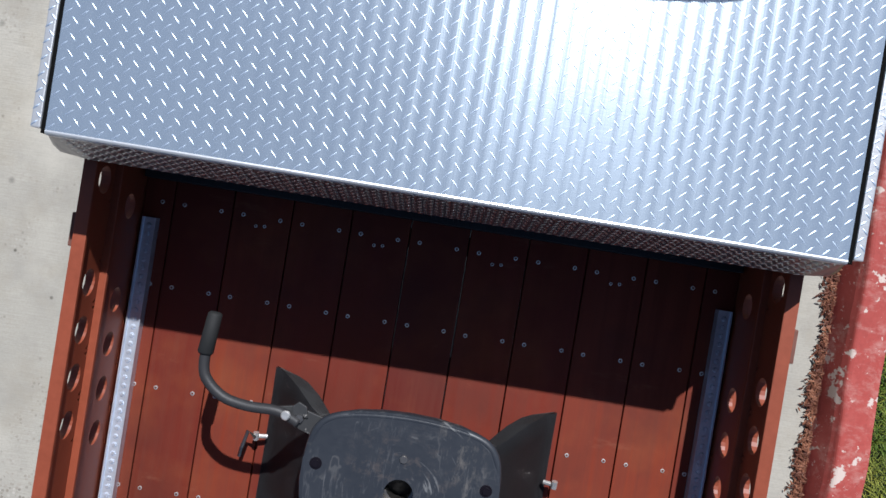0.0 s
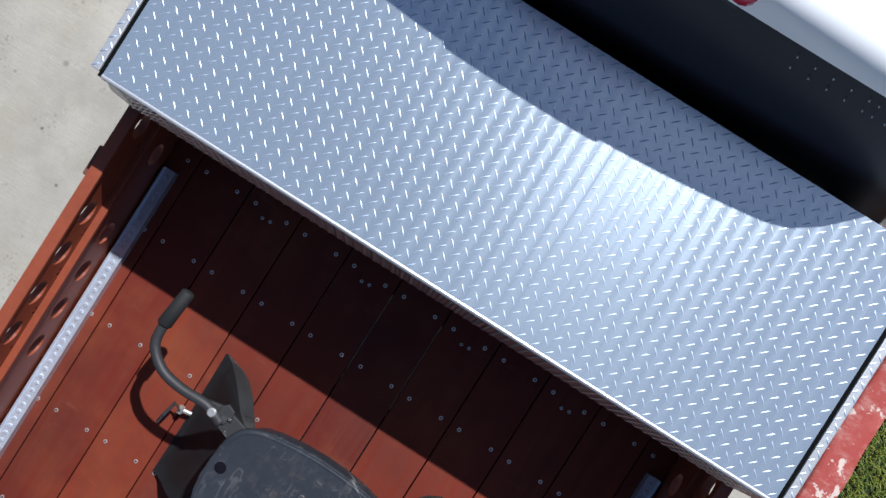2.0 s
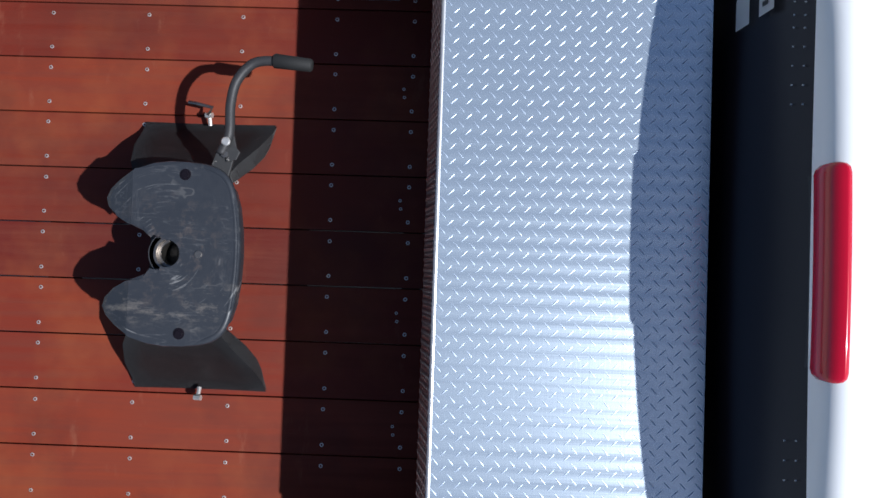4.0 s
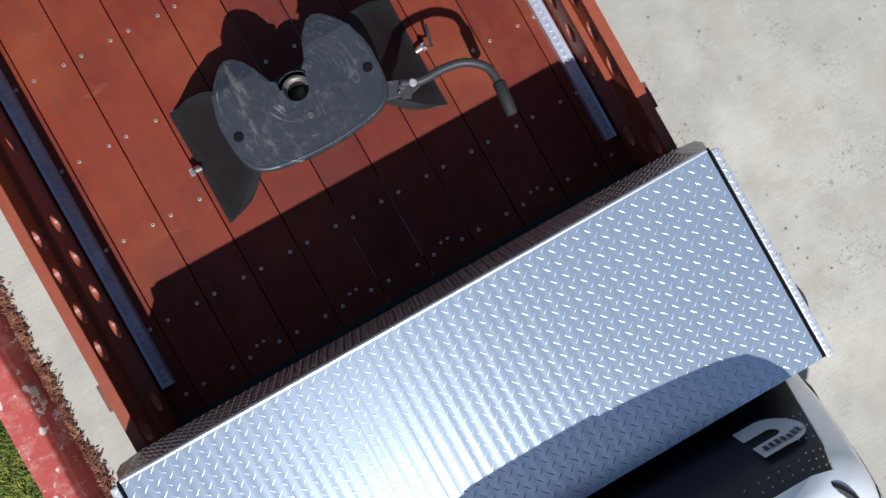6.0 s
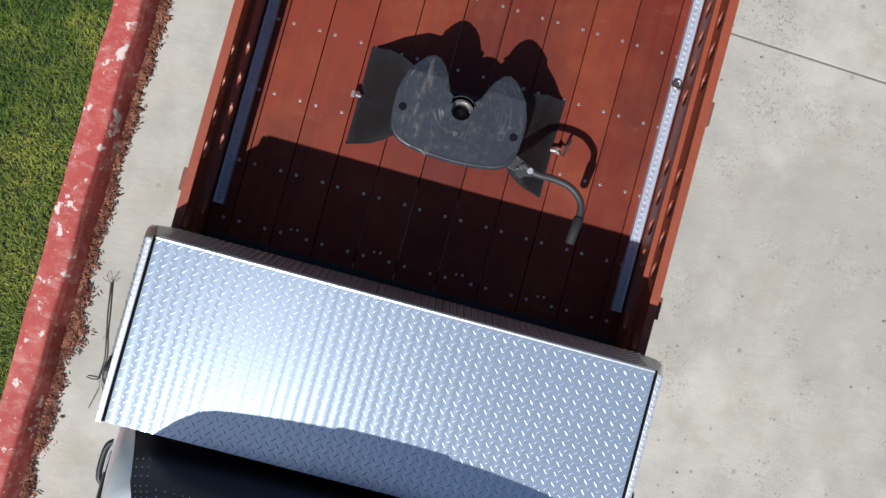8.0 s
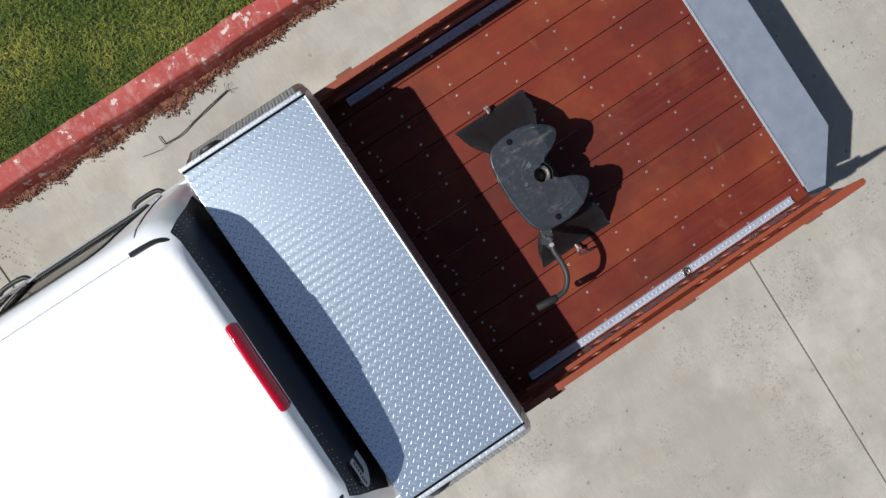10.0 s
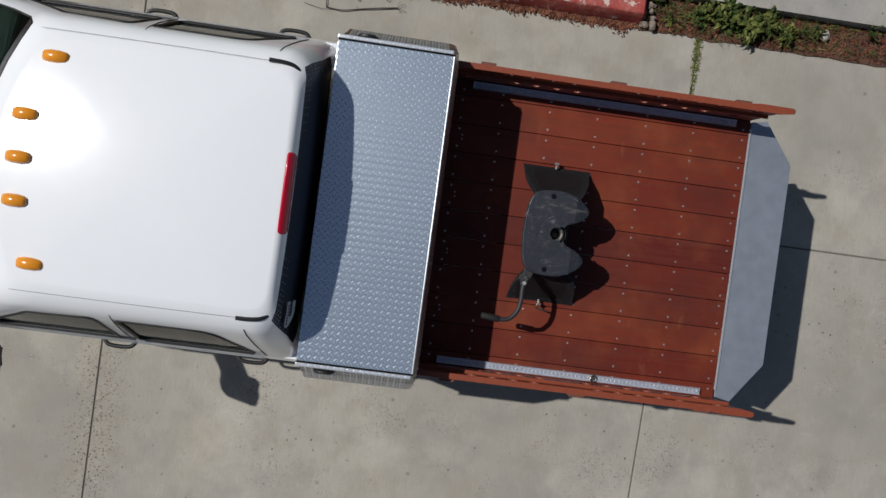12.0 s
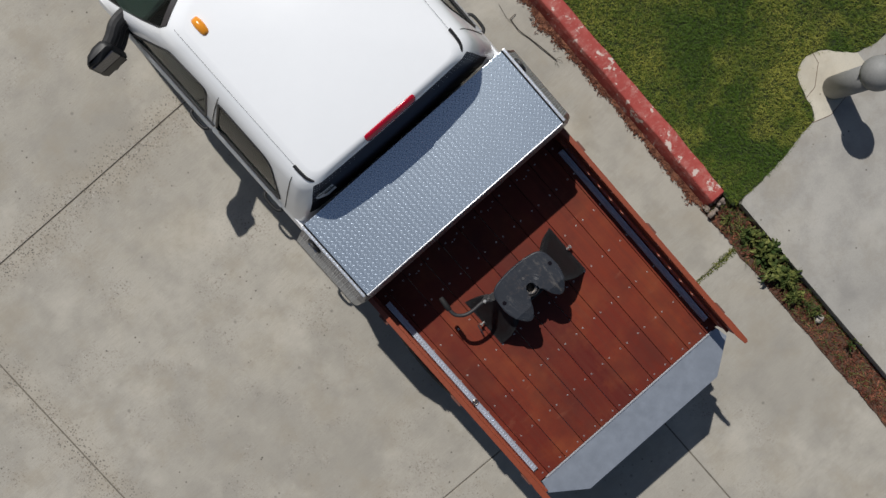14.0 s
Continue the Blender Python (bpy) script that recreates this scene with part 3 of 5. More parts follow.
tagged(soil, "narrow strip of dry soil and bark along the driveway", "soil", kind="structure")


# ---- truck bed ----
bed = thing("flatbed", "red flatbed with stained plank deck and perforated steel sides", "truck bed", (0, 0, DECK))


def under(ob, parent):
    """Hangs a mesh that was made in world places under a moved thing."""
    ob.parent = parent
    ob.matrix_parent_inverse = parent.matrix_world.inverted() if parent.matrix_world != Matrix.Identity(4) else Matrix.Translation(-parent.location)
    return ob


def bpart(name, bm, material, label="", smooth=False, to=None):
    return under(part(name, bm, material, None, label, smooth), to or bed)


BOARD = 0.1838
seams = [-0.832 + BOARD * k for k in range(10)]
BACK = -2.02

# perforated sides: (x, z) points of the inner profile, mirrored by s
TAB_Y = [(-0.173, -0.264), (-0.970, -1.067), (-1.757, -1.855)]


def perforated(bm, y0, y1, low, high, thick, holes, r, s):
    """A long plate between the lines low and high (x, z), with round holes along its middle."""
    a, b = Vector((low[0], 0, low[1])), Vector((high[0], 0, high[1]))
    side = (b - a).normalized()
    out = Vector((side.z, 0, -side.x))
    half, mid = (b - a).length / 2, (a + b) / 2

    def at(u, v, w):
        p = mid + side * v + out * w
        return bm.verts.new((p.x * s, u, p.z))

    def slab(u0, u1):
        for w in (0, thick):
            bm.faces.new([at(u, v, w) for u, v in ((u0, -half), (u1, -half), (u1, half), (u0, half))])
        for v in (-half, half):
            bm.faces.new([at(u, v, w) for u, w in ((u0, 0), (u1, 0), (u1, thick), (u0, thick))])

    n, last, cell = 20, y0, min(half, 0.06)
    for c in sorted(holes, reverse=True):
        slab(last, c + cell)
        last = c - cell
        ring = []
        for k in range(n):
            q = 2 * math.pi * k / n
            cu, cv = math.cos(q), math.sin(q)
            m = max(abs(cu) / cell, abs(cv) / half)
            ring.append([(cu * r, cv * r), (cu / m, cv / m)])
        for k in range(n):
            i, j = ring[k], ring[(k + 1) % n]
            for w in (0, thick):
                bm.faces.new([at(c + p[0], p[1], w) for p in (i[0], i[1], j[1], j[0])])
            bm.faces.new([at(c + p[0], p[1], w) for p, w in ((i[0], 0), (j[0], 0), (j[0], thick), (i[0], thick))])
        for v in (-half, half):
            bm.faces.new([at(c + u, v, w) for u, w in ((-cell, 0), (cell, 0), (cell, thick), (-cell, thick))])
    slab(last, y1)
    bmesh.ops.remove_doubles(bm, verts=bm.verts, dist=0.0004)
    return bm


UPPER = [-0.076] + [-0.357 - 0.1305 * k for k in range(4)] + [-1.15 - 0.1305 * k for k in range(5)] + [-1.917]
LOWER = [-0.14, -0.417, -0.549, -0.681, -0.813, -1.12, -1.252, -1.384, -1.516, -1.648, -1.844]
for s in (-1, 1):
    side = new("side_rail")
    side.parent = bed
    side["label"] = "red perforated steel side rail"
    LOC = Matrix.Translation((0, 0, -DECK))

    def sp(name, bm, material, label="", smooth=False):
        ob = part(name, bm, material, side, label, smooth)
        ob.matrix_parent_inverse = LOC
        return ob

    def between(a, b, y0, y1, z0, z1, bevel=0.0):
        return box_bm(min(a * s, b * s), max(a * s, b * s), y0, y1, z0, z1, bevel)

    sp("upper_plate", perforated(bmesh.new(), 0.03, -2.03, (0.922, 1.338), (0.914, 1.464), 0.026, UPPER, 0.0385, s), RED_STEEL)
    sp("lower_plate", perforated(bmesh.new(), 0.03, -2.0, (0.919, 1.138), (0.908, 1.325), 0.016, LOWER, 0.037, s), RED_STEEL)
    bm = bmesh.new()
    flange = [(0.909, 0.03), (0.945, 0.03), (0.945, -1.84), (0.956, -1.90), (0.955, -2.105), (0.945, -2.122), (0.922, -2.118), (0.909, -2.03)]
    prism(bm, [(x * s, y) for x, y in flange], 1.463, 1.475, 0.003)
    sp("top_flange", bm, RED_STEEL)
    sp("ledge", between(0.901, 0.932, -2.02, 0.03, 1.324, 1.338, 0.003), RED_STEEL)
    sp("sill", between(0.925, 0.985, -2.02, 0.03, 1.04, 1.132, 0.004), RED_STEEL)
    for ya, yb in TAB_Y:
        sp("stake_pocket", between(0.9455, 0.966, yb, ya, 1.28, 1.452, 0.004), POCKET_STEEL, "darker brown stake pocket")
        sp("post", between(0.926, 0.9445, yb, ya, 1.132, 1.462), RED_STEEL)
    # galvanised lashing track on the deck's edge
    bm = bmesh.new()
    x0, x1 = sorted((0.866 * s, 0.909 * s))
    add_box(bm, x0, x1, -1.91, -0.165, DECK + 0.001, 1.139, 0.001)
    for xx in (0.868, 0.907):
        add_box(bm, min((xx - .002) * s, (xx + .002) * s), max((xx - .002) * s, (xx + .002) * s), -1.91, -0.165, 1.137, 1.147)
    for k in range(66):
        y = -0.19 - k * 0.0262
        cylinder(bm, (0.8875 * s, y, 1.138), 0.0095, 0.006, 8, "z", 0.0, 0.005)
    sp("lashing_track", bm, GALV, "galvanised steel lashing track")
    if s < 0:
        bm = bmesh.new()
        for cy in (-1.19,):
            ring = [(-0.8875 + 0.020 * math.cos(q), cy + 0.020 * math.sin(q), 1.156 + 0.004 * math.sin(q)) for q in [2 * math.pi * k / 20 for k in range(21)]]
            tube(bm, ring, 0.0045, 8, False)
            add_box(bm, -0.897, -0.878, cy - 0.012, cy + 0.012, 1.139, 1.152, 0.003)
        sp("lashing_ring", bm, STEEL, "small steel lashing ring")

bpart("headboard_angle", box_bm(-0.90, 0.90, -0.045, 0.03, 1.117, 1.20, 0.004), DARK_STEEL, "black steel angle behind the toolbox")
bm = bmesh.new()
tail = [(-0.915, BACK - 0.006), (0.915, BACK - 0.006), (0.935, -2.13), (0.668, -2.327), (-0.668, -2.327), (-0.935, -2.13)]
prism(bm, tail, 1.085, 1.108, 0.003)
bpart("tail_plate", bm, GREY_STEEL, "bare grey steel tail plate with cut corners")
for s in (-1, 1):
    x0, x1 = (seams[-1] + 0.002, 0.924) if s > 0 else (-0.924, seams[0] - 0.002)
    bpart("edge_board", box_bm(x0, x1, BACK + 0.008, 0.03, DECK - 0.038, DECK, 0.0025), WOOD)
bpart("edge_strip", box_bm(-0.87, 0.87, BACK - 0.008, BACK + 0.006, 1.05, DECK + 0.003, 0.002), ALU_TRIM, "thin bright steel edge strip")
bm = bmesh.new()
for x in (-0.42, 0.42):
    add_box(bm, x - 0.05, x + 0.05, -2.2, 4.1, 0.55, 0.78, 0.01)
for y in (-0.1, -0.5, -0.9, -1.3, -1.7, -1.98):
    add_box(bm, -0.9, 0.9, y - 0.03, y + 0.03, 0.95, 1.06)
for x in (-0.89, 0.89):
    add_box(bm, x - 0.03, x + 0.03, -2.05, 0.0, 0.93, 1.06)
add_box(bm, -0.42, 0.42, -2.3, -2.2, 0.5, 0.7)
bpart("subframe", bm, DARK_STEEL, "dark steel subframe")
bpart("bumper_panel", box_bm(-0.66, 0.66, -2.315, -2.29, 0.80, 1.084, 0.004), DARK_STEEL)
for s in (-1, 1):
    x0, x1 = sorted((0.60 * s, 1.0 * s))
    bpart("mud_flap", box_bm(x0, x1, -1.38, -1.37, 0.25, 0.9, 0.002), BLACK_RUBBER)


def wheel(y, x, width, parent, r=0.40):
    """A road wheel with tread blocks, shoulders and a dished rim."""
    w = new("wheel")
    w.parent = parent
    w.matrix_parent_inverse = Matrix.Translation(-parent.location)
    prof = [(r - 0.11, -width / 2), (r - 0.03, -width / 2), (r - 0.006, -width / 2 + 0.02), (r, -width / 2 + 0.05), (r, width / 2 - 0.05), (r - 0.006, width / 2 - 0.02), (r - 0.03, width / 2), (r - 0.11, width / 2)]
    bm = bmesh.new()
    n = 48
    rings = [[bm.verts.new((x + q, y + (rr + (0.007 if rr >= r - 0.01 and k % 2 else 0)) * math.cos(2 * math.pi * k / n), 0.40 + (rr + (0.007 if rr >= r - 0.01 and k % 2 else 0)) * math.sin(2 * math.pi * k / n))) for k in range(n)] for rr, q in prof]
    for a, b in zip(rings, rings[1:]):
        for k in range(n):
            bm.faces.new((a[k], a[(k + 1) % n], b[(k + 1) % n], b[k]))
    part("tyre", bm, BLACK_RUBBER, w, smooth=False)
    bm = bmesh.new()
    cylinder(bm, (x - width * 0.35, y, 0.40), r - 0.105, width * 0.7, 24, "x", 0.02)
    part("rim", bm, STEEL, w, "steel rim")
    return w


for s in (-1, 1):
    wheel(-0.82, 0.95 * s, 0.22, bed)
    wheel(-0.82, 0.69 * s, 0.22, bed)

# ---- toolbox ----
toolbox = thing("toolbox", "bright aluminium tread plate toolbox across the flatbed behind the cab", "toolbox", (0, 0.32, 1.12))


def tpart(name, bm, material, label="", smooth=False, to=None):
    return under(part(name, bm, material, None, label, smooth), to or toolbox)


LID_B = 0.648
bm = bmesh.new()
top_ = [(0.880, 0.003), (0.900, 0.004), (0.908, 0.010), (0.9115, 0.03), (0.9115, LID_B - 0.01)]
low_ = [(0.895, -0.034), (0.966, -0.026), (0.986, -0.012), (0.990, 0.02), (0.990, LID_B - 0.01)]
loops = []
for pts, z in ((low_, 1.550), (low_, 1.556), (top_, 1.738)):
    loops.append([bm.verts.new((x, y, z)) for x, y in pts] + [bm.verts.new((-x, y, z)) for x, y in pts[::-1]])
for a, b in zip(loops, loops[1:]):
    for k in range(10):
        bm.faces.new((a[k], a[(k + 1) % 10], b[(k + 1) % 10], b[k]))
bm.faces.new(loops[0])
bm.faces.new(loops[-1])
# the dark tone paints in the shade on the rear face
tpart("body", bm, ALU_BACK_SHADED)


def flare(z):
    """How far the toolbox end stands out at a height."""
    return 0.43 * (1.752 - z)


for s in (-1, 1):
    bm = bmesh.new()
    rows_ = []
    for z, pts in ((1.566, ((0.945, -0.022), (0.972, -0.014), (0.982, -0.004), (0.985, 0.02), (0.985, 0.63), (0.945, 0.63))), (1.556, ((0.948, -0.026), (0.978, -0.016), (0.987, -0.006), (0.990, 0.02), (0.990, 0.634), (0.948, 0.634))),
                   (1.418, ((0.958, -0.024), (1.030, -0.018), (1.044, -0.004), (1.0495, 0.02), (1.0495, 0.63), (0.958, 0.63)))):
        rows_.append([bm.verts.new((x * s, y, z)) for x, y in pts])
    for a, b in zip(rows_, rows_[1:]):
        for k in range(6):
            bm.faces.new((a[k], a[(k + 1) % 6], b[(k + 1) % 6], b[k]))
    bm.faces.new(rows_[0])
    bm.faces.new(rows_[-1])
    tpart("end_skirt", bm, ALU_GREYED, "tread plate skirt hanging outside the side rail")
for s in (-1, 1):
    # unseen block added to keep sun off the deck edge
    x0, x1 = sorted((0.81 * s, 0.925 * s))
    tpart("end_shade_block", box_bm(x0, x1, 0.02, LID_B - 0.03, 1.302, 1.55, 0.004), DARK_STEEL, "unseen block under the toolbox end, shading the deck edge")
    # hidden panel added so the shadow on the street runs on unbroken
    x0, x1 = sorted((0.955 * s, 1.032 * s))
    bpart("front_shadow_panel", box_bm(x0, x1, 0.045, LID_B - 0.03, 0.88, 1.412, 0.006), POCKET_STEEL, "unseen panel below the toolbox end, added for its ground shadow")
tpart("tub", box_bm(-0.80, 0.80, 0.035, LID_B - 0.05, DECK, 1.55, 0.006), DARK_STEEL, "dark lower tub of the toolbox")
lid = sheet_uv(tpart("lid", box_bm(-0.888, 0.888, 0.006, LID_B, 1.742, BOX_TOP, 0.001), ALU, "tread plate lid with raised diamond treads"))


def lug_mesh(name, cells, to_world, material, size=0.0128, width=0.0015, height=0.0008):
    """Raised treads: pointed ridges laid at alternating slants, as one mesh."""
    verts, faces = [], []
    for u, v, turn in cells:
        c, sn = math.cos(turn), math.sin(turn)
        base = len(verts)
        for a, b, h in ((-size, 0, 0), (-size * 0.45, -width, 0), (size * 0.45, -width, 0), (size, 0, 0), (size * 0.45, width, 0), (-size * 0.45, width, 0),
                        (-size * 0.6, 0, height * 0.8), (0, -width * 0.4, height), (size * 0.6, 0, height * 0.8), (0, width * 0.4, height)):
            verts.append(to_world(u + a * c - b * sn, v + a * sn + b * c, h))
        for f in ((0, 1, 6), (1, 7, 6), (1, 2, 7), (2, 8, 7), (2, 3, 8), (3, 4, 8), (4, 9, 8), (4, 5, 9), (5, 6, 9), (5, 0, 6), (6, 7, 8, 9)):
            faces.append(tuple(base + i for i in f))
    return raw(name, verts, faces, material, smooth=True)


def lug_cells(u0, u1, v0, v1, pitch):
    """Two square grids of treads, one slanted each way, the second in the gaps of the first."""
    out = []
    nu, nv = round((u1 - u0) / pitch * 2), round((v1 - v0) / pitch * 2)
    for i in range(nu):
        for j in range(nv):
            if i % 2 == j % 2:
                out.append((u0 + pitch * (0.5 * i + 0.25), v0 + pitch * (0.5 * j + 0.25), radians(-47 if i % 2 else 43)))
    return out


PITCH = 0.0365
bm = tube(bmesh.new(), [(-0.888 + 1.776 * k / 40, 0.005, 1.7705) for k in range(41)], 0.0058, 12)
add_box(bm, -0.888, 0.888, -0.002, 0.006, 1.735, 1.7695)
tpart("lid_hem", bm, ALU_TRIM, "bright rolled hem of the lid")
lugs = under(lug_mesh("treads", lug_cells(-0.887, 0.887, 0.008, LID_B - 0.004, PITCH), lambda u, v, h: (u, v, BOX_TOP + h), ALU_LUG), toolbox)
lugs["kind"] = "stuff"
# treads of the rear face, shaded by their greyer tone
back = under(lug_mesh("back_treads", lug_cells(-0.895, 0.895, 1.558, 1.736, 0.0268), lambda u, v, h: (u, 0.0055 - 0.04 * (1.752 - v) / 0.197 - h, v), ALU_GREYED, height=0.0022, width=0.0024, size=0.0105), toolbox)
back["kind"] = "stuff"
for s in (-1, 1):
    ends = under(lug_mesh("end_treads", lug_cells(0.03, LID_B - 0.03, 1.428, 1.735, PITCH), lambda u, v, h: (s * (0.9065 + flare(v) + h), u, v), ALU_TRIM, height=0.0035, width=0.0042), toolbox)
    ends["kind"] = "stuff"
    x0, x1 = sorted((0.8985 * s, 0.920 * s))
    tpart("end_rim", box_bm(x0, x1, 0.010, LID_B + 0.004, 1.735, 1.778, 0.003), ALU_TRIM, "bright rolled aluminium rim")
    x0, x1 = sorted((0.8885 * s, 0.8983 * s))
    tpart("seal", box_bm(x0, x1, 0.0, LID_B, 1.735, 1.7735, 0.001), SEAL, "black rubber lid seal")
    rim_lugs = under(lug_mesh("rim_treads", [(0.909 * s + (0.004 if k % 2 else -0.004), 0.02 + 0.0180 * k, radians(-47 if k % 2 else 43)) for k in range(35)], lambda u, v, h: (u, v, 1.778 + h), ALU_LUG, size=0.0105, width=0.0022, height=0.0014), toolbox)
    rim_lugs["kind"] = "stuff"
    latch = tpart("latch", cylinder(bmesh.new(), (0.940 * s if s > 0 else -0.962, 0.50, 1.645), 0.062, 0.022, 28, "x", 0.006), BLACK_TRIM, "black oval paddle latch")
    x0, x1 = sorted((0.958 * s, 0.972 * s))
    ob = part("paddle", box_bm(x0, x1, 0.455, 0.545, 1.63, 1.665, 0.006), CHROME, latch, "chrome paddle")
# ---- fifth wheel hitch ----
hitch = thing("fifth_wheel_hitch", "worn black steel fifth wheel hitch bolted to the deck", "trailer hitch", (0, -0.75, DECK))


def hpart(name, bm, material, label="", smooth=False):
    return under(part(name, bm, material, None, label, smooth), hitch)


half = [(0.0, -0.546), (0.075, -0.549), (0.145, -0.558), (0.195, -0.572), (0.225, -0.595), (0.243, -0.635), (0.253, -0.69), (0.257, -0.745), (0.251, -0.79),
        (0.232, -0.84), (0.205, -0.89), (0.178, -0.922), (0.152, -0.936), (0.125, -0.928), (0.100, -0.895), (0.079, -0.855), (0.061, -0.815), (0.054, -0.78)]
arc = [(0.051 * math.cos(q), -0.745 + 0.051 * math.sin(q)) for q in [radians(-35 + 250 * k / 18) for k in range(19)]]
outline = half + arc + [(-x, y) for x, y in half[::-1]][:-1]
HEAD = 1.525
bm = prism(bmesh.new(), outline, HEAD - 0.034, HEAD, 0.013)
# the horns are bent down into ramps behind the throat
FOLD = -0.845
bmesh.ops.bisect_plane(bm, geom=bm.verts[:] + bm.edges[:] + bm.faces[:], plane_co=(0, FOLD, 0), plane_no=(0, 1, 0))
for v in bm.verts:
    v.co.z -= 0.38 * max(0, FOLD - v.co.y)
hpart("head_plate", bm, HEAD_STEEL, "scratched black skid plate with open throat")
bm = bmesh.new()
skirt = [(x * 0.985, y) for x, y in half[:10]]
pts = [(-x, y) for x, y in skirt[::-1]][:-1] + skirt
lo = [bm.verts.new((x * 0.96, y - 0.012, HEAD - 0.10)) for x, y in pts]
hi = [bm.verts.new((x, y - 0.004, HEAD - 0.012)) for x, y in pts]
for k in range(len(pts) - 1):
    bm.faces.new((lo[k], lo[k + 1], hi[k + 1], hi[k]))
hpart("skirt", bm, HEAD_STEEL, smooth=True)
lip = [(-x, y) for x, y in half[:8][::-1]][:-1] + half[:8]
lip_line = smooth_path([(x * 0.984, y - 0.008, HEAD - 0.0105) for x, y in lip], 4)
hpart("front_lip", tube(bmesh.new(), lip_line, [0.0115 * min(1, 0.15 + 0.09 * min(k, len(lip_line) - 1 - k)) for k in range(len(lip_line))], 12), HEAD_STEEL, "rounded front lip", True)
bm = bmesh.new()
rings = [[bm.verts.new((rr * math.cos(q), -0.745 + rr * math.sin(q), z)) for q in [2 * math.pi * k / 28 for k in range(28)]] for rr, z in ((0.062, HEAD - 0.14), (0.062, HEAD - 0.036), (0.050, HEAD - 0.036), (0.050, HEAD - 0.14))]
for a, b in zip(rings, rings[1:]):
    for k in range(28):
        bm.faces.new((a[k], a[(k + 1) % 28], b[(k + 1) % 28], b[k]))
hpart("throat_ring", bm, DARK_STEEL)
for ri, ro, z0, z1, tag in ((0.043, 0.064, HEAD - 0.09, HEAD - 0.036, "bare worn steel lock jaw"), (0.034, 0.0427, HEAD - 0.09, HEAD - 0.050, "bright rubbed edge of the lock jaw")):
    bm = bmesh.new()
    turns = [radians(195 + 165 * k / 20) for k in range(21)]
    prism(bm, [(ro * math.cos(q), -0.745 + ro * math.sin(q)) for q in turns] + [(ri * math.cos(q), -0.745 + ri * math.sin(q)) for q in turns[::-1]], z0, z1, 0.002)
    hpart("lock_jaw", bm, STEEL, tag)
hpart("saddle", box_bm(-0.19, 0.19, -0.84, -0.62, HEAD - 0.24, HEAD - 0.11, 0.015), DARK_STEEL)
for s in (-1, 1):
    for y in (-0.70,):
        # raised black discs paint the dark depth of the grease holes
        bm = cylinder(bmesh.new(), (0.2185 * s, y, HEAD - 0.002), 0.016, 0.004, 18, "z", 0.001)
        cylinder(bm, (0.2185 * s, y, HEAD + 0.001), 0.0095, 0.0042, 14)
        hpart("grease_hole_shade", bm, REAR_GLASS)
    # splayed leg: a folded sheet from the saddle down to the deck
    rows_ = [((0.14, 1.47), (-0.64, -0.85)), ((0.20, 1.45), (-0.63, -0.87)), ((0.27, 1.38), (-0.60, -0.92)), ((0.34, 1.26), (-0.575, -0.965)), ((0.40, 1.16), (-0.562, -0.985)), ((0.437, DECK + 0.012), (-0.556, -0.988))]
    bm = bmesh.new()
    g = []
    for (x, z), (ya, yb) in rows_:
        line = []
        for k in range(7):
            f = k / 6
            line.append(bm.verts.new((x * s, ya + (yb - ya) * f, z - 0.012 * math.sin(math.pi * f))))
        g.append(line)
    for r0, r1 in zip(g, g[1:]):
        for k in range(6):
            bm.faces.new((r0[k], r0[k + 1], r1[k + 1], r1[k]))
    bmesh.ops.solidify(bm, geom=bm.faces[:], thickness=0.010)
    leg = hpart("leg", bm, BLACK_STEEL, "splayed black steel leg", True)
    bm = bmesh.new()
    fl = [(0.20, 1.45, -0.63), (0.27, 1.38, -0.60), (0.34, 1.26, -0.575), (0.40, 1.16, -0.562), (0.437, DECK, -0.556)]
    top_ = [bm.verts.new((x * s, y, z)) for x, z, y in fl]
    bot_ = [bm.verts.new((x * s, y, z)) for x, y, z in ((0.195, -0.645, 1.37), (0.235, -0.622, 1.30), (0.28, -0.602, 1.215), (0.33, -0.586, 1.14), (0.365, -0.577, DECK))]
    for k in range(len(fl) - 1):
        bm.faces.new((top_[k], top_[k + 1], bot_[k + 1], bot_[k]))
    bmesh.ops.solidify(bm, geom=bm.faces[:], thickness=0.008)
    hpart("leg_flange", bm, BLACK_STEEL, smooth=True)
    bm = bmesh.new()
    tube(bm, [(0.425 * s, -0.765, 1.155), (0.462 * s, -0.765, 1.17)], 0.007, 10)
    tube(bm, [(0.455 * s, -0.775, 1.172), (0.455 * s, -0.752, 1.176)], 0.009, 8)
    hpart("retaining_pin", bm, SCREW, "bright zinc retaining pin")
bm = bmesh.new()
tube(bm, [(-0.456, -0.765, 1.18), (-0.475, -0.745, 1.20), (-0.487, -0.80, 1.20), (-0.492, -0.825, 1.19)], 0.006, 8)
hpart("pin_clip", bm, STEEL)
arm = smooth_path([(-0.285, -0.618, 1.486), (-0.341, -0.594, 1.492), (-0.42, -0.593, 1.494), (-0.487, -0.579, 1.494), (-0.536, -0.539, 1.494), (-0.548, -0.495, 1.494), (-0.544, -0.455, 1.494)], 6)
handle = hpart("release_handle", tube(bmesh.new(), arm, 0.014, 12), BLACK_STEEL, "bent black release handle", True)
bm = bmesh.new()
tube(bm, [(-0.549, -0.478, 1.494), (-0.5485, -0.472, 1.494), (-0.538, -0.372, 1.496), (-0.5375, -0.367, 1.496)], [0.016, 0.0205, 0.0185, 0.014], 16)
ob = part("grip", bm, BLACK_RUBBER, handle, "black rubber grip", True)
bm = bmesh.new()
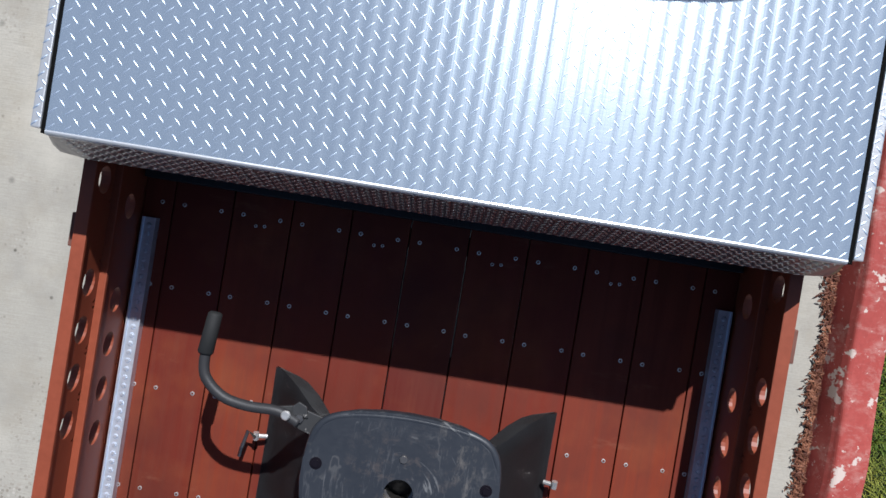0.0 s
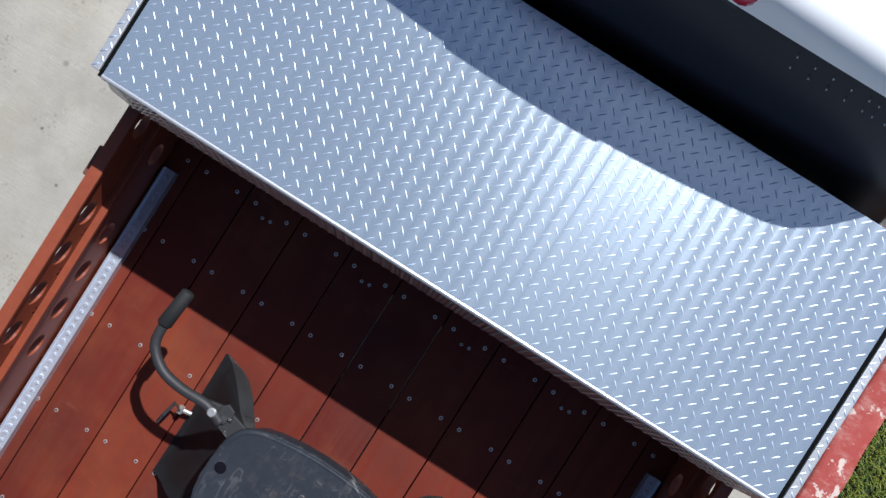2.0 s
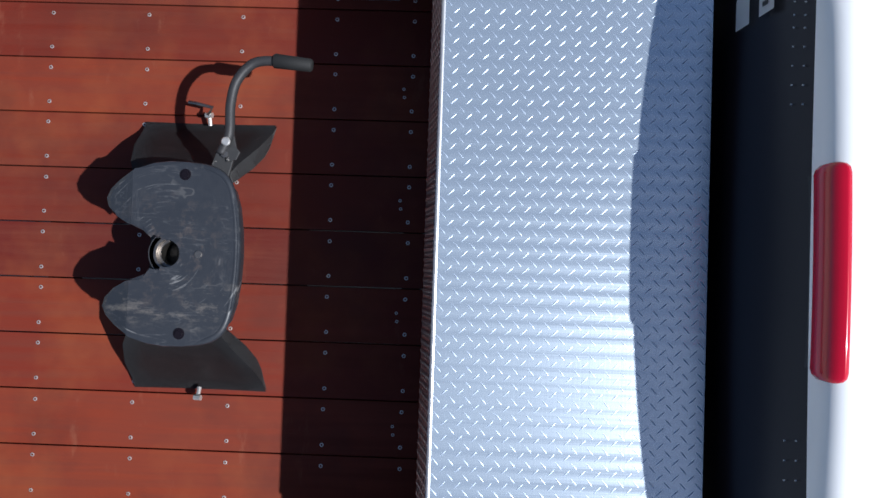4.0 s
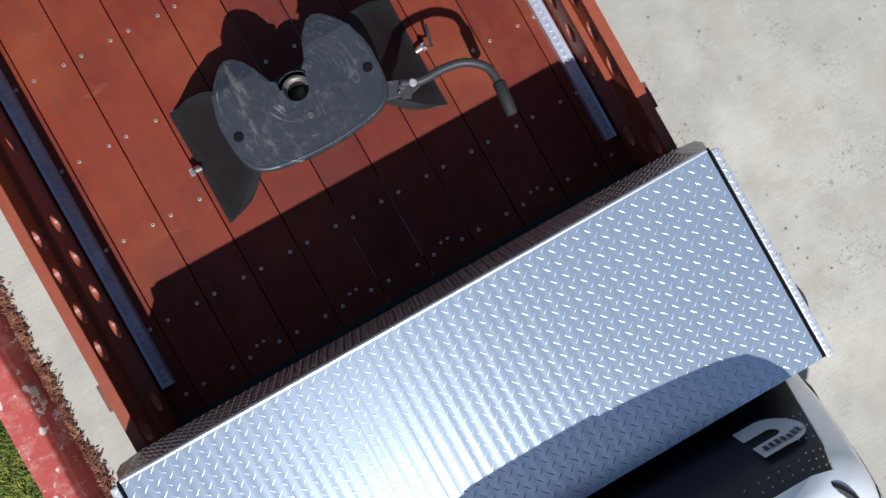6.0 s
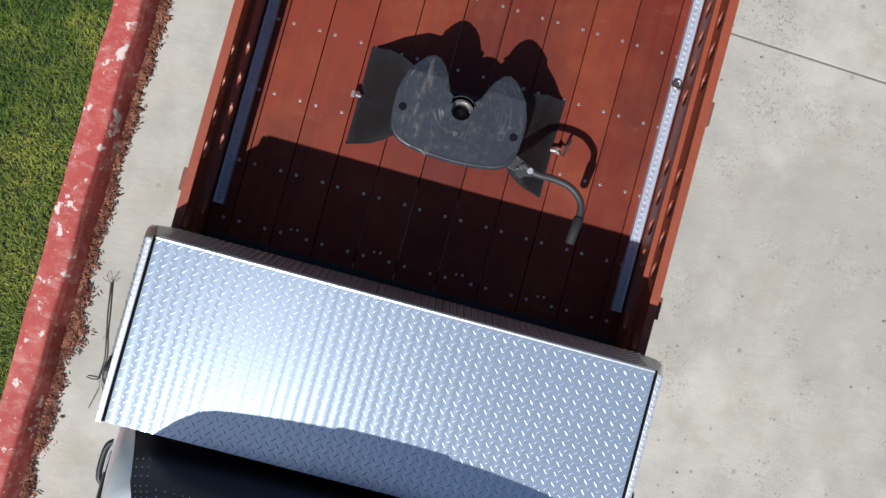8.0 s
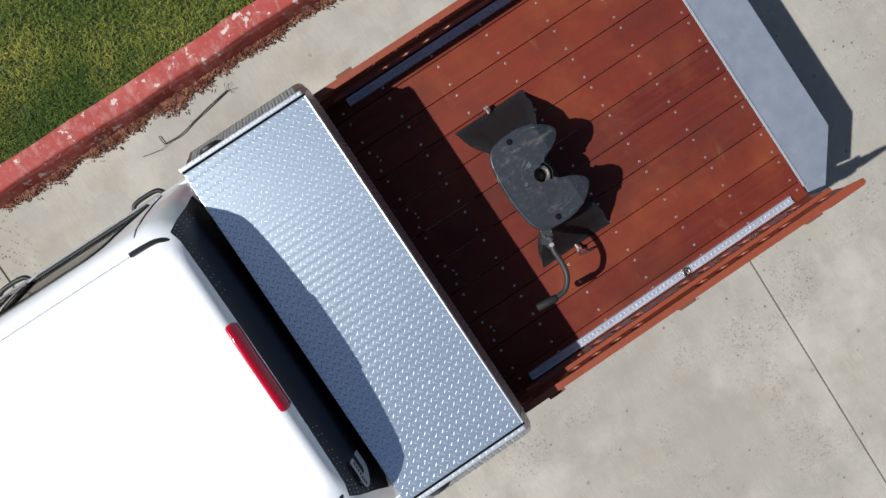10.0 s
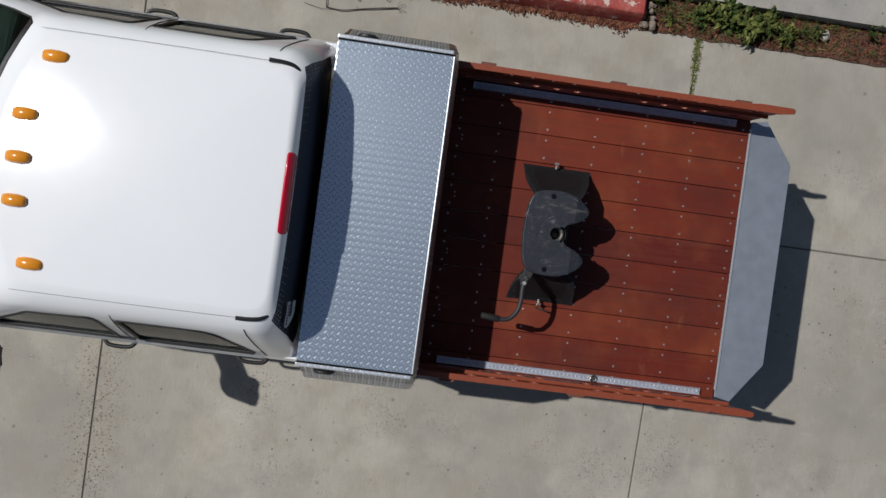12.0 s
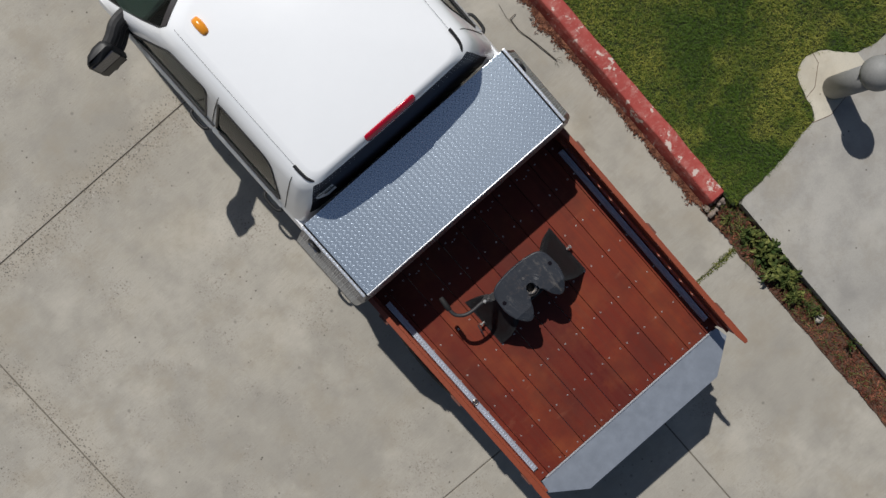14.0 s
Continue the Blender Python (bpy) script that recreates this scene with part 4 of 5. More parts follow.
prism(bm, [(-0.20, -0.60), (-0.30, -0.575), (-0.345, -0.585), (-0.35, -0.605), (-0.305, -0.625), (-0.21, -0.66)], 1.470, 1.482, 0.002)
prism(bm, [(-0.262, -0.60), (-0.268, -0.572), (-0.29, -0.562), (-0.305, -0.575), (-0.305, -0.60)], 1.4835, 1.491, 0.002)
hpart("handle_bracket", bm, WORN_STEEL, "worn steel handle bracket")
bm = cylinder(bmesh.new(), (-0.316, -0.597, 1.503), 0.0125, 0.012, 14, "z", 0.003)
hpart("pivot_bolt", bm, SCREW)
bm = cylinder(bmesh.new(), (-0.283, -0.605, 1.483), 0.011, 0.01, 6)
hpart("bracket_nut", bm, STEEL)
hpart("grease_nipple", cylinder(bmesh.new(), (0.0, -0.655, HEAD - 0.001), 0.010, 0.005, 12, "z", 0.001), STEEL)

# ---- pickup truck ----
truck = thing("pickup_truck", "white crew cab pickup truck parked beside the kerb", "truck")
# level: z, half width, rear y, front y at the middle, bow of the front, corner radius
ROOF = 2.102
LEVELS = [(1.38, 0.958, 0.662, 3.17, 0.30, 0.10), (1.45, 0.935, 0.665, 3.06, 0.29, 0.11), (1.62, 0.885, 0.671, 2.84, 0.27, 0.12), (1.82, 0.818, 0.682, 2.59, 0.24, 0.13), (1.99, 0.752, 0.712, 2.37, 0.20, 0.12),
          (2.072, 0.705, 0.736, 2.29, 0.175, 0.11), (2.088, 0.655, 0.752, 2.232, 0.155, 0.095), (ROOF, 0.61, 0.772, 2.185, 0.14, 0.085)]
CROWN = [0.975, 0.92, 0.84, 0.74, 0.64, 0.54, 0.44, 0.34, 0.24, 0.14, 0.05]
REAR_X = [-1, -0.91, -0.82, -0.66, -0.5, -0.25, 0, 0.25, 0.5, 0.66, 0.82, 0.91, 1]
NR = len(REAR_X)
FRONT_X = [-1, -0.88, -0.7, -0.45, -0.2, 0, 0.2, 0.45, 0.7, 0.88, 1]


def level_ring(z, w, yr, yf, bow, rc):
    """Plan outline of the cab at one height: rear, right side, front, left side."""
    out = []
    for f in REAR_X:
        out.append(((w - rc) * f, yr + 0.012 * f * f, z))
    for q in (30, 60):
        out.append((w - rc + rc * math.sin(radians(q)), yr + 0.012 + rc * (1 - math.cos(radians(q))), z))
    front_side = yf - bow
    ys = [yr + rc + 0.012, 0.955, 1.25, 1.55, 1.645, 1.96, None, None]
    pillar = front_side - 0.16
    if ys[5] and pillar - 0.05 < ys[5]:
        ys[5] = (ys[4] + pillar) / 2
    ys[6], ys[7] = pillar, front_side - 0.05
    side = [(w, y, z) for y in ys]
    out += side
    fw = w - 0.035
    fr = [(fw * f, yf - bow * f * f, z) for f in FRONT_X[::-1]]
    out += fr
    out += [(-x, y, z) for x, y, z in side[::-1]]
    for q in (60, 30):
        out.append((-(w - rc + rc * math.sin(radians(q))), yr + 0.012 + rc * (1 - math.cos(radians(q))), z))
    return out


rings = [level_ring(*lv) for lv in LEVELS]
def crown(x, y):
    return 0.055 * max(0, 1 - (x / 0.66) ** 2) + 0.03 * max(0, 1 - ((y - 1.46) / 0.75) ** 2)


for k, share in ((4, 0.15), (5, 0.4), (6, 0.95), (7, 1.0)):
    rings[k] = [(x, y, z + share * crown(x, y)) for x, y, z in rings[k]]
for f in CROWN:
    rings.append([(x * f, 1.46 + (y - 1.46) * f, ROOF + crown(x * f, 1.46 + (y - 1.46) * f) + 0.012 * (1 - f * f)) for x, y, z in rings[len(LEVELS) - 1]])
N = len(rings[0])
i_side, i_front = NR + 2, NR + 10
i_left = i_front + len(FRONT_X)


def skin_faces(keep):
    out = []
    for a in range(len(rings) - 1):
        for k in range(N):
            if keep(a, k):
                out.append((a, k))
    return out


def is_rear_glass(a, k):
    return 2 <= a <= 4 and (0 <= k < NR or k == N - 1)


def is_windscreen(a, k):
    return 1 <= a <= 4 and i_front <= k < i_front + 10


def is_frit(a, k):
    return is_windscreen(a, k) and a == 4


def side_x(z):
    """Half width of the cab at a height."""
    for lo_, hi_ in zip(LEVELS, LEVELS[1:]):
        if lo_[0] <= z <= hi_[0]:
            return lo_[1] + (hi_[1] - lo_[1]) * (z - lo_[0]) / (hi_[0] - lo_[0])
    return 0.958


def rounded(corners, n=7):
    """An outline of (y, z, radius) corners with its corners rounded."""
    out = []
    for i, (y, z, r) in enumerate(corners):
        p = Vector((y, z))
        a, b = Vector(corners[i - 1][:2]) - p, Vector(corners[(i + 1) % len(corners)][:2]) - p
        half_turn = a.angle(b) / 2
        cut = min(r / math.tan(half_turn), a.length * 0.48, b.length * 0.48)
        p0, p1 = p + a.normalized() * cut, p + b.normalized() * cut
        out += [tuple(p0 * (1 - f) ** 2 + p * 2 * f * (1 - f) + p1 * f * f) for f in [k / (n - 1) for k in range(n)]]
    return out


SIDE_WINDOWS = [rounded([(0.925, 1.462, 0.02), (1.605, 1.462, 0.03), (1.572, 1.962, 0.03), (1.07, 1.958, 0.16)]),
                rounded([(1.712, 1.462, 0.03), (2.475, 1.462, 0.01), (2.385, 1.56, 0.05), (2.04, 1.925, 0.12), (1.685, 1.966, 0.06)])]
bm = bmesh.new()
vr = [[bm.verts.new(p) for p in r] for r in rings]


def in_side_block(a, k):
    return 1 <= a <= 3 and (i_side <= k < i_side + 6 or i_left + 1 <= k < i_left + 7)


for a, k in skin_faces(lambda a, k: not (is_rear_glass(a, k) or is_windscreen(a, k) or in_side_block(a, k))):
    bm.faces.new((vr[a][k], vr[a][(k + 1) % N], vr[a + 1][(k + 1) % N], vr[a + 1][k]))
for s in (-1, 1):
    cols = list(range(i_side, i_side + 7)) if s > 0 else list(range(i_left + 1, i_left + 8))
    rim = [(1, k) for k in cols] + [(a, cols[-1]) for a in (2, 3, 4)] + [(4, k) for k in cols[::-1][1:]] + [(a, cols[0]) for a in (3, 2)]
    loops = [[vr[a][k] for a, k in rim]] + [[bm.verts.new((s * side_x(z), y, z)) for y, z in w] for w in SIDE_WINDOWS]
    edges = []
    for loop in loops:
        for i, v in enumerate(loop):
            edges.append(bm.edges.get((v, loop[(i + 1) % len(loop)])) or bm.edges.new((v, loop[(i + 1) % len(loop)])))
    bmesh.ops.triangle_fill(bm, use_beauty=True, edges=edges, normal=(s * 0.95, 0, 0.32))
bm.faces.new(vr[-1])
bmesh.ops.recalc_face_normals(bm, faces=bm.faces)
cab = part("cab", bm, WHITE_PAINT, truck, "glossy white cab and roof", True)


def glass_panel(name, test, material, label, inset=0.004):
    bm = bmesh.new()
    seen_ = {}

    def v(a, k):
        k %= N
        if (a, k) not in seen_:
            x, y, z = rings[a][k]
            c = Vector((0, 1.6, 1.2))
            p = Vector((x, y, z))
            seen_[(a, k)] = bm.verts.new(p - (p - c).normalized() * inset)
        return seen_[(a, k)]

    for a, k in skin_faces(test):
        bm.faces.new((v(a, k), v(a, k + 1), v(a + 1, k + 1), v(a + 1, k)))
    return part(name, bm, material, truck, label, True)


glass_panel("rear_window", is_rear_glass, REAR_GLASS, "black tinted rear window")
glass_panel("windscreen", lambda a, k: is_windscreen(a, k) and not is_frit(a, k), SCREEN, "green tinted windscreen")
glass_panel("windscreen_border", is_frit, REAR_GLASS, "black printed border of the windscreen", 0.003)
for s in (-1, 1):
    for win in SIDE_WINDOWS:
        bm = bmesh.new()
        inner = [bm.verts.new((s * (side_x(z) - 0.006), y, z)) for y, z in win]
        mids = [bm.verts.new((s * (side_x(1.71) - 0.006), sum(y for y, z in win) / len(win), 1.71))]
        for i in range(len(inner)):
            bm.faces.new((inner[i], inner[(i + 1) % len(inner)], mids[0]))
        part("side_window", bm, GLASS, truck, "grey green side window", True)
        ring_ = [(s * side_x(z), y, z) for y, z in win]
        part("window_seal", tube(bmesh.new(), ring_ + ring_[:1], 0.009, 6, False), BLACK_TRIM, truck, "black window seal", True)


def window_frame(cols, rows, r, label):
    """A black seal round a window of the cab."""
    loop = [(rows[0], k) for k in cols] + [(a, cols[-1]) for a in rows[1:]] + [(rows[-1], k) for k in cols[::-1][1:]] + [(a, cols[0]) for a in rows[::-1][1:]]
    part("window_seal", tube(bmesh.new(), [rings[a][k % N] for a, k in loop], r, 6, False), BLACK_TRIM, truck, label, True)


window_frame(list(range(i_front, i_front + 11)), [1, 2, 3, 4, 5], 0.005, "black windscreen seal")


for s in (-1, 1):
    part("roof_seam", tube(bmesh.new(), [(0.649 * s, 0.93 + 1.12 * k / 30, ROOF + 0.001 + 0.8 * crown(0.649, 0.93 + 1.12 * k / 30)) for k in range(31)], 0.0009, 6), BLACK_TRIM, truck)
    part("ditch_molding", tube(bmesh.new(), smooth_path([(0.652 * s, 0.935, 2.118), (0.651 * s, 0.87, 2.112), (0.643 * s, 0.815, 2.100), (0.612 * s, 0.772, 2.078), (0.585 * s, 0.752, 2.045)], 5), 0.011, 8), BLACK_TRIM, truck, "black roof ditch molding")
    for y0 in (1.655, 0.87):
        zs = [2.09, 2.06, 2.0, 1.9, 1.8, 1.7, 1.6, 1.5, 1.4]
        part("door_seam", tube(bmesh.new(), [(s * (side_x(z) + 0.001), y0 + (-0.08 * ((z - 1.4) / 0.68) if y0 > 1 else 0.03 * ((z - 1.4) / 0.68) ** 2), z) for z in zs], 0.004, 6), BLACK_TRIM, truck)
    for y0, y1 in ((0.955, 1.55), (1.645, 2.5)):
        part("window_weatherstrip", tube(bmesh.new(), [(s * (side_x(1.45) + 0.004), y0 - 0.02 + (y1 - y0 + 0.04) * k / 10, 1.45) for k in range(11)], 0.009, 6), BLACK_TRIM, truck)

# plain white curved decal at the rear window's driver side
bm = bmesh.new()
def on_glass(x, z, off=0.0):
    return (x, 0.688 + (z - 1.82) * 0.124 + 0.3 * max(0, -0.62 - x) ** 1.2 - off, z)


a_, b_ = [], []
for r_, to in ((0.081, a_), (0.021, b_)):
    line = [(-0.556, 1.894 - r_)] + [(-0.622 - r_ * math.sin(q), 1.894 - r_ * math.cos(q)) for q in [math.pi * k / 16 for k in range(17)]] + [(-0.556, 1.894 + r_)]
    to += [bm.verts.new(on_glass(x, z)) for x, z in line]
for k in range(len(a_) - 1):
    bm.faces.new((a_[k], a_[k + 1], b_[k + 1], b_[k]))
bmesh.ops.solidify(bm, geom=bm.faces[:], thickness=0.001)
decal = part("decal", bm, DECAL, truck, "white hairpin shaped vinyl decal")
bm = bmesh.new()
for k in range(7):
    x0 = -0.572 - 0.0165 * k
    dip = 0.010 * max(0, k - 4)
    q_ = [bm.verts.new(on_glass(x, z - dip, 0.003)) for x, z in ((x0, 1.934), (x0 - 0.011, 1.934), (x0 - 0.011, 1.957), (x0, 1.957))]
    bm.faces.new(q_)
part("bar", bm, BLACK_TRIM, decal, "row of plain dark bars")
bm = bmesh.new()
for k in (N - 1, NR - 1):
    for a in (3, 4):
        for u in (0.2, 0.5, 0.8):
            for v in (0.2, 0.5, 0.8):
                p00, p10, p01, p11 = (Vector(rings[i][j % N]) for i, j in ((a, k), (a, k + 1), (a + 1, k), (a + 1, k + 1)))
                c = (p00 * (1 - u) + p10 * u) * (1 - v) + (p01 * (1 - u) + p11 * u) * v
                cylinder(bm, (c.x, c.y - 0.0025, c.z), 0.0018, 0.003, 6, "y")
for k, shares in ((0, (0.2, 0.7)), (NR - 2, (0.2, 0.7)), (1, (0.2, 0.7)), (NR - 3, (0.2, 0.7)), (2, (0.1, 0.5, 0.9)), (NR - 4, (0.1, 0.5, 0.9)), (3, (0.3, 0.7)), (NR - 5, (0.3, 0.7))):
    for u in shares:
        for v in (0.35, 0.7):
            p00, p10, p01, p11 = (Vector(rings[i][j]) for i, j in ((4, k), (4, k + 1), (5, k), (5, k + 1)))
            c = (p00 * (1 - u) + p10 * u) * (1 - v) + (p01 * (1 - u) + p11 * u) * v
            cylinder(bm, (c.x, c.y - 0.0025, c.z), 0.0015, 0.003, 6, "y")
part("film_dots", bm, DECAL, truck, "small white dots printed on the window film")["kind"] = "stuff"

# lower body, doors and bonnet
LOW = [(0.958, 1.38), (0.985, 1.31), (1.0, 1.18), (1.0, 0.98), (0.985, 0.76), (0.955, 0.60), (0.90, 0.54)]


def lower(bm, y0, y1, scale0=1.0, scale1=1.0, drop=0.0, low=LOW):
    secs = []
    for y, sc, d in ((y0, scale0, 0.0), (y1, scale1, drop)):
        pts = [(x * sc, y, z - d) for x, z in low] + [(-x * sc, y, z - d) for x, z in low[::-1]]
        secs.append([bm.verts.new(p) for p in pts])
    n = len(secs[0])
    for k in range(n):
        bm.faces.new((secs[0][k], secs[0][(k + 1) % n], secs[1][(k + 1) % n], secs[1][k]))
    bm.faces.new(secs[0][::-1])
    bm.faces.new(secs[1])
    return bm


part("lower_body", lower(bmesh.new(), 0.66, 2.86), WHITE_PAINT, truck)
for s in (-1, 1):
    for y0, y1, hy in ((0.90, 1.645, 0.985), (1.665, 2.72, 1.80)):
        bm = bmesh.new()
        a_ = [bm.verts.new((s * (x + 0.006), y0, z)) for x, z in LOW[:6]]
        b_ = [bm.verts.new((s * (x + 0.006), y1, z)) for x, z in LOW[:6]]
        for k in range(5):
            bm.faces.new((a_[k], a_[k + 1], b_[k + 1], b_[k]))
        bmesh.ops.solidify(bm, geom=bm.faces[:], thickness=0.02)
        door = part("door", bm, WHITE_PAINT, truck, "white door")
        bm = bmesh.new()
        tube(bm, smooth_path([(s * 1.0, hy - 0.095, 1.20), (s * 1.034, hy - 0.07, 1.205), (s * 1.042, hy, 1.205), (s * 1.034, hy + 0.07, 1.205), (s * 1.0, hy + 0.095, 1.20)], 4), 0.013, 8)
        part("handle", bm, BLACK_TRIM, door, "black pull handle", True)
    # towing mirror
    mirror = new("wing_mirror")
    mirror.parent = truck
    mirror["label"] = "black towing mirror"
    bm = bmesh.new()
    out_ = [(1.055, 2.50), (1.068, 2.552), (1.10, 2.582), (1.18, 2.580), (1.25, 2.552), (1.292, 2.505), (1.30, 2.475), (1.285, 2.458), (1.20, 2.455), (1.07, 2.468)]
    prism(bm, [(s * (1.175 + (x - 1.175) * 0.92), 2.50 + (y - 2.582) * 0.85) for x, y in out_], 1.385, 1.69, 0.035)
    part("shell", bm, BLACK_TRIM, mirror, "", True)
    part("mirror_glass", prism(bmesh.new(), [(s * x, y) for x, y in ((1.09, 2.388), (1.268, 2.386), (1.268, 2.398), (1.09, 2.402))], 1.535, 1.665), MIRROR_GLASS, mirror, "flat grey mirror glass")
    part("wide_glass", prism(bmesh.new(), [(s * x, y) for x, y in ((1.09, 2.388), (1.268, 2.386), (1.268, 2.398), (1.09, 2.402))], 1.415, 1.525), REAR_GLASS, mirror, "dark wide angle mirror glass")
    tube_bm = bmesh.new()
    for z in (1.45, 1.52, 1.59):
        tube(tube_bm, smooth_path([(s * 0.87, 2.575, z - 0.03), (s * 0.96, 2.55, z), (s * 1.04, 2.50, z), (s * 1.12, 2.465, z)], 3), 0.047, 12)
    part("arm", tube_bm, BLACK_TRIM, mirror)
bm = bmesh.new()
secs = []
for y, w, zc, ze in ((2.84, 0.955, 1.365, 1.31), (3.1, 0.95, 1.38, 1.30), (3.6, 0.93, 1.35, 1.25), (4.1, 0.90, 1.28, 1.16), (4.4, 0.84, 1.12, 1.02), (4.47, 0.80, 0.95, 0.92)):
    pts = [(w * f, y, ze + (zc - ze) * (1 - f * f)) for f in (-1, -0.8, -0.5, -0.2, 0, 0.2, 0.5, 0.8, 1)] + [(w * 1.03, y, 1.0 if y < 4.4 else 0.85), (w * 1.02, y, 0.80), (-w * 1.02, y, 0.80), (-w * 1.03, y, 1.0 if y < 4.4 else 0.85)]
    secs.append([bm.verts.new(p) for p in pts])
for r0, r1 in zip(secs, secs[1:]):
    n = len(r0)
    for k in range(n):
        bm.faces.new((r0[k], r0[(k + 1) % n], r1[(k + 1) % n], r1[k]))
bm.faces.new(secs[0][::-1])
bm.faces.new(secs[-1])
part("bonnet", bm, WHITE_PAINT, truck, "white bonnet and wings", True)
part("front_bumper", box_bm(-0.95, 0.95, 4.35, 4.55, 0.52, 0.79, 0.03), CHROME, truck, "chrome front bumper")
for s in (-1, 1):
    wheel(3.55, 0.84 * s, 0.25, truck)
# cabin inside
part("cabin_floor", box_bm(-0.9, 0.9, 0.70, 2.8, 1.385, 1.393), CABIN, truck)
bm = bmesh.new()
add_box(bm, -0.86, 0.86, 2.40, 2.76, 1.394, 1.48, 0.04)
part("dashboard", bm, DASH, truck, "dark dashboard")
for x in (-0.42, 0.42):
    bm = bmesh.new()
    add_box(bm, x - 0.25, x + 0.25, 1.68, 1.82, 1.394, 1.76, 0.04)
    add_box(bm, x - 0.13, x + 0.13, 1.69, 1.79, 1.78, 1.95, 0.03)
    part("seat", bm, SEAT, truck, "grey cloth seat back")
part("rear_bench", box_bm(-0.72, 0.72, 0.80, 0.92, 1.394, 1.70, 0.04), SEAT, truck)

# brake lamp on the roof's rear edge
brake = new("brake_lamp")
brake.parent = truck
brake["label"] = "red high brake lamp"
bm = bmesh.new()
sec = [(0.737, 2.110), (0.740, 2.132), (0.746, 2.150), (0.756, 2.161), (0.770, 2.171), (0.779, 2.171), (0.760, 2.09)]
loops = []
for k, f in enumerate((-1, -0.985, -0.95, -0.9, -0.6, -0.2, 0.2, 0.6, 0.9, 0.95, 0.985, 1)):
    x, sh = 0.206 * f, 0.35 if abs(f) == 1 else (0.7 if abs(f) > 0.98 else 0.92 if abs(f) > 0.94 else 1)
    loops.append([bm.verts.new((x, 0.760 + (y - 0.760) * sh, 2.145 + (z - 2.15) * sh - 0.12 * x * x)) for y, z in sec])
for r0, r1 in zip(loops, loops[1:]):
    for k in range(7):
        bm.faces.new((r0[k], r0[(k + 1) % 7], r1[(k + 1) % 7], r1[k]))
bm.faces.new(loops[0])
bm.faces.new(loops[-1][::-1])
part("lens", bm, RED_LENS, brake, "", True)
bm = bmesh.new()
prism(bm, [(0.760, 2.095), (0.737, 2.082), (0.739, 2.104), (0.744, 2.125), (0.760, 2.120)], -0.186, 0.186, 0.0, lambda a, b, c: (c, a, b - 0.1 * c * c))
part("lamp_base", bm, BLACK_TRIM, brake)
for x, y in ((0.0, 2.055), (-0.211, 2.05), (0.211, 2.05), (-0.51, 1.95), (0.51, 1.95)):
    bm = bmesh.new()
    g = []
    for f, w, h in ((-1, 0.015, 0.004), (-0.75, 0.026, 0.018), (-0.2, 0.032, 0.029), (0.4, 0.032, 0.031), (0.85, 0.027, 0.018), (1, 0.017, 0.003)):
        yy = y + 0.066 * f
        zz = ROOF + crown(x, yy) + 0.012 * (1 - min(1, (x / 0.58) ** 2)) - max(0, yy - 2.06) * 0.25
        g.append([bm.verts.new((x + w * math.cos(q), y + 0.066 * f, zz + h * math.sin(q))) for q in [math.pi * k / 8 for k in range(9)]])
    for r0, r1 in zip(g, g[1:]):
        for k in range(8):
            bm.faces.new((r0[k], r0[k + 1], r1[k + 1], r1[k]))
    bm.faces.new(g[0])
    bm.faces.new(g[-1][::-1])
    part("clearance_lamp", bm, AMBER, truck, "amber roof clearance lamp", True)

# ---- bollard on the walkway ----
bollard = thing("bollard", "grey painted steel pipe bollard with domed cap on the walkway", "bollard", (3.385, -1.45, 0.118))
cylinder(bm := bmesh.new(), (0, 0, 0), 0.11, 0.64, 32)
part("pipe", bm, PIPE_GREY, bollard, "", True)
bm = bmesh.new()
rr = [[bm.verts.new((r * math.cos(2 * math.pi * k / 32), r * math.sin(2 * math.pi * k / 32), z)) for k in range(32)] for r, z in ((0.112, 0.615), (0.145, 0.625), (0.150, 0.66), (0.142, 0.715), (0.115, 0.765), (0.065, 0.80), (0.004, 0.812))]
for a, b in zip(rr, rr[1:]):
    for k in range(32):
        bm.faces.new((a[k], a[(k + 1) % 32], b[(k + 1) % 32], b[k]))
part("cap", bm, PIPE_GREY, bollard, "pale domed cap", True)

# ---- plants and litter ----
def blades(name, boxes, density, height, width, material, seed, inside=None, label="", base=0.1):
    """Grass as single bent blades, one mesh."""
    r = np.random.default_rng(seed)
    verts, faces = [], []
    for x0, x1, y0, y1, dens in boxes:
        n = int((x1 - x0) * (y1 - y0) * density * dens)
        xs, ys = r.uniform(x0, x1, n), r.uniform(y0, y1, n)
        hs, an, le = r.uniform(0.5, 1.25, n) * height, r.uniform(0, 2 * math.pi, n), r.uniform(0.35, 1.3, n)
        for x, y, h, a, l in zip(xs, ys, hs, an, le):
            if inside and not inside(x, y):
                continue
            c, s_ = math.cos(a), math.sin(a)
            w = width
            i = len(verts)
            m = h * 0.55
            verts += [(x - s_ * w, y + c * w, base), (x + s_ * w, y - c * w, base), (x + c * m * l * 0.5 + s_ * w * 0.8, y + s_ * m * l * 0.5 - c * w * 0.8, base + m),
                      (x + c * m * l * 0.5 - s_ * w * 0.8, y + s_ * m * l * 0.5 + c * w * 0.8, base + m), (x + c * h * l, y + s_ * h * l, base + h * 0.85)]
            faces += [(i, i + 1, i + 2, i + 3), (i + 3, i + 2, i + 4)]
    ob = raw(name, verts, faces, material)
    return tagged(ob, label, "grass", kind="stuff")


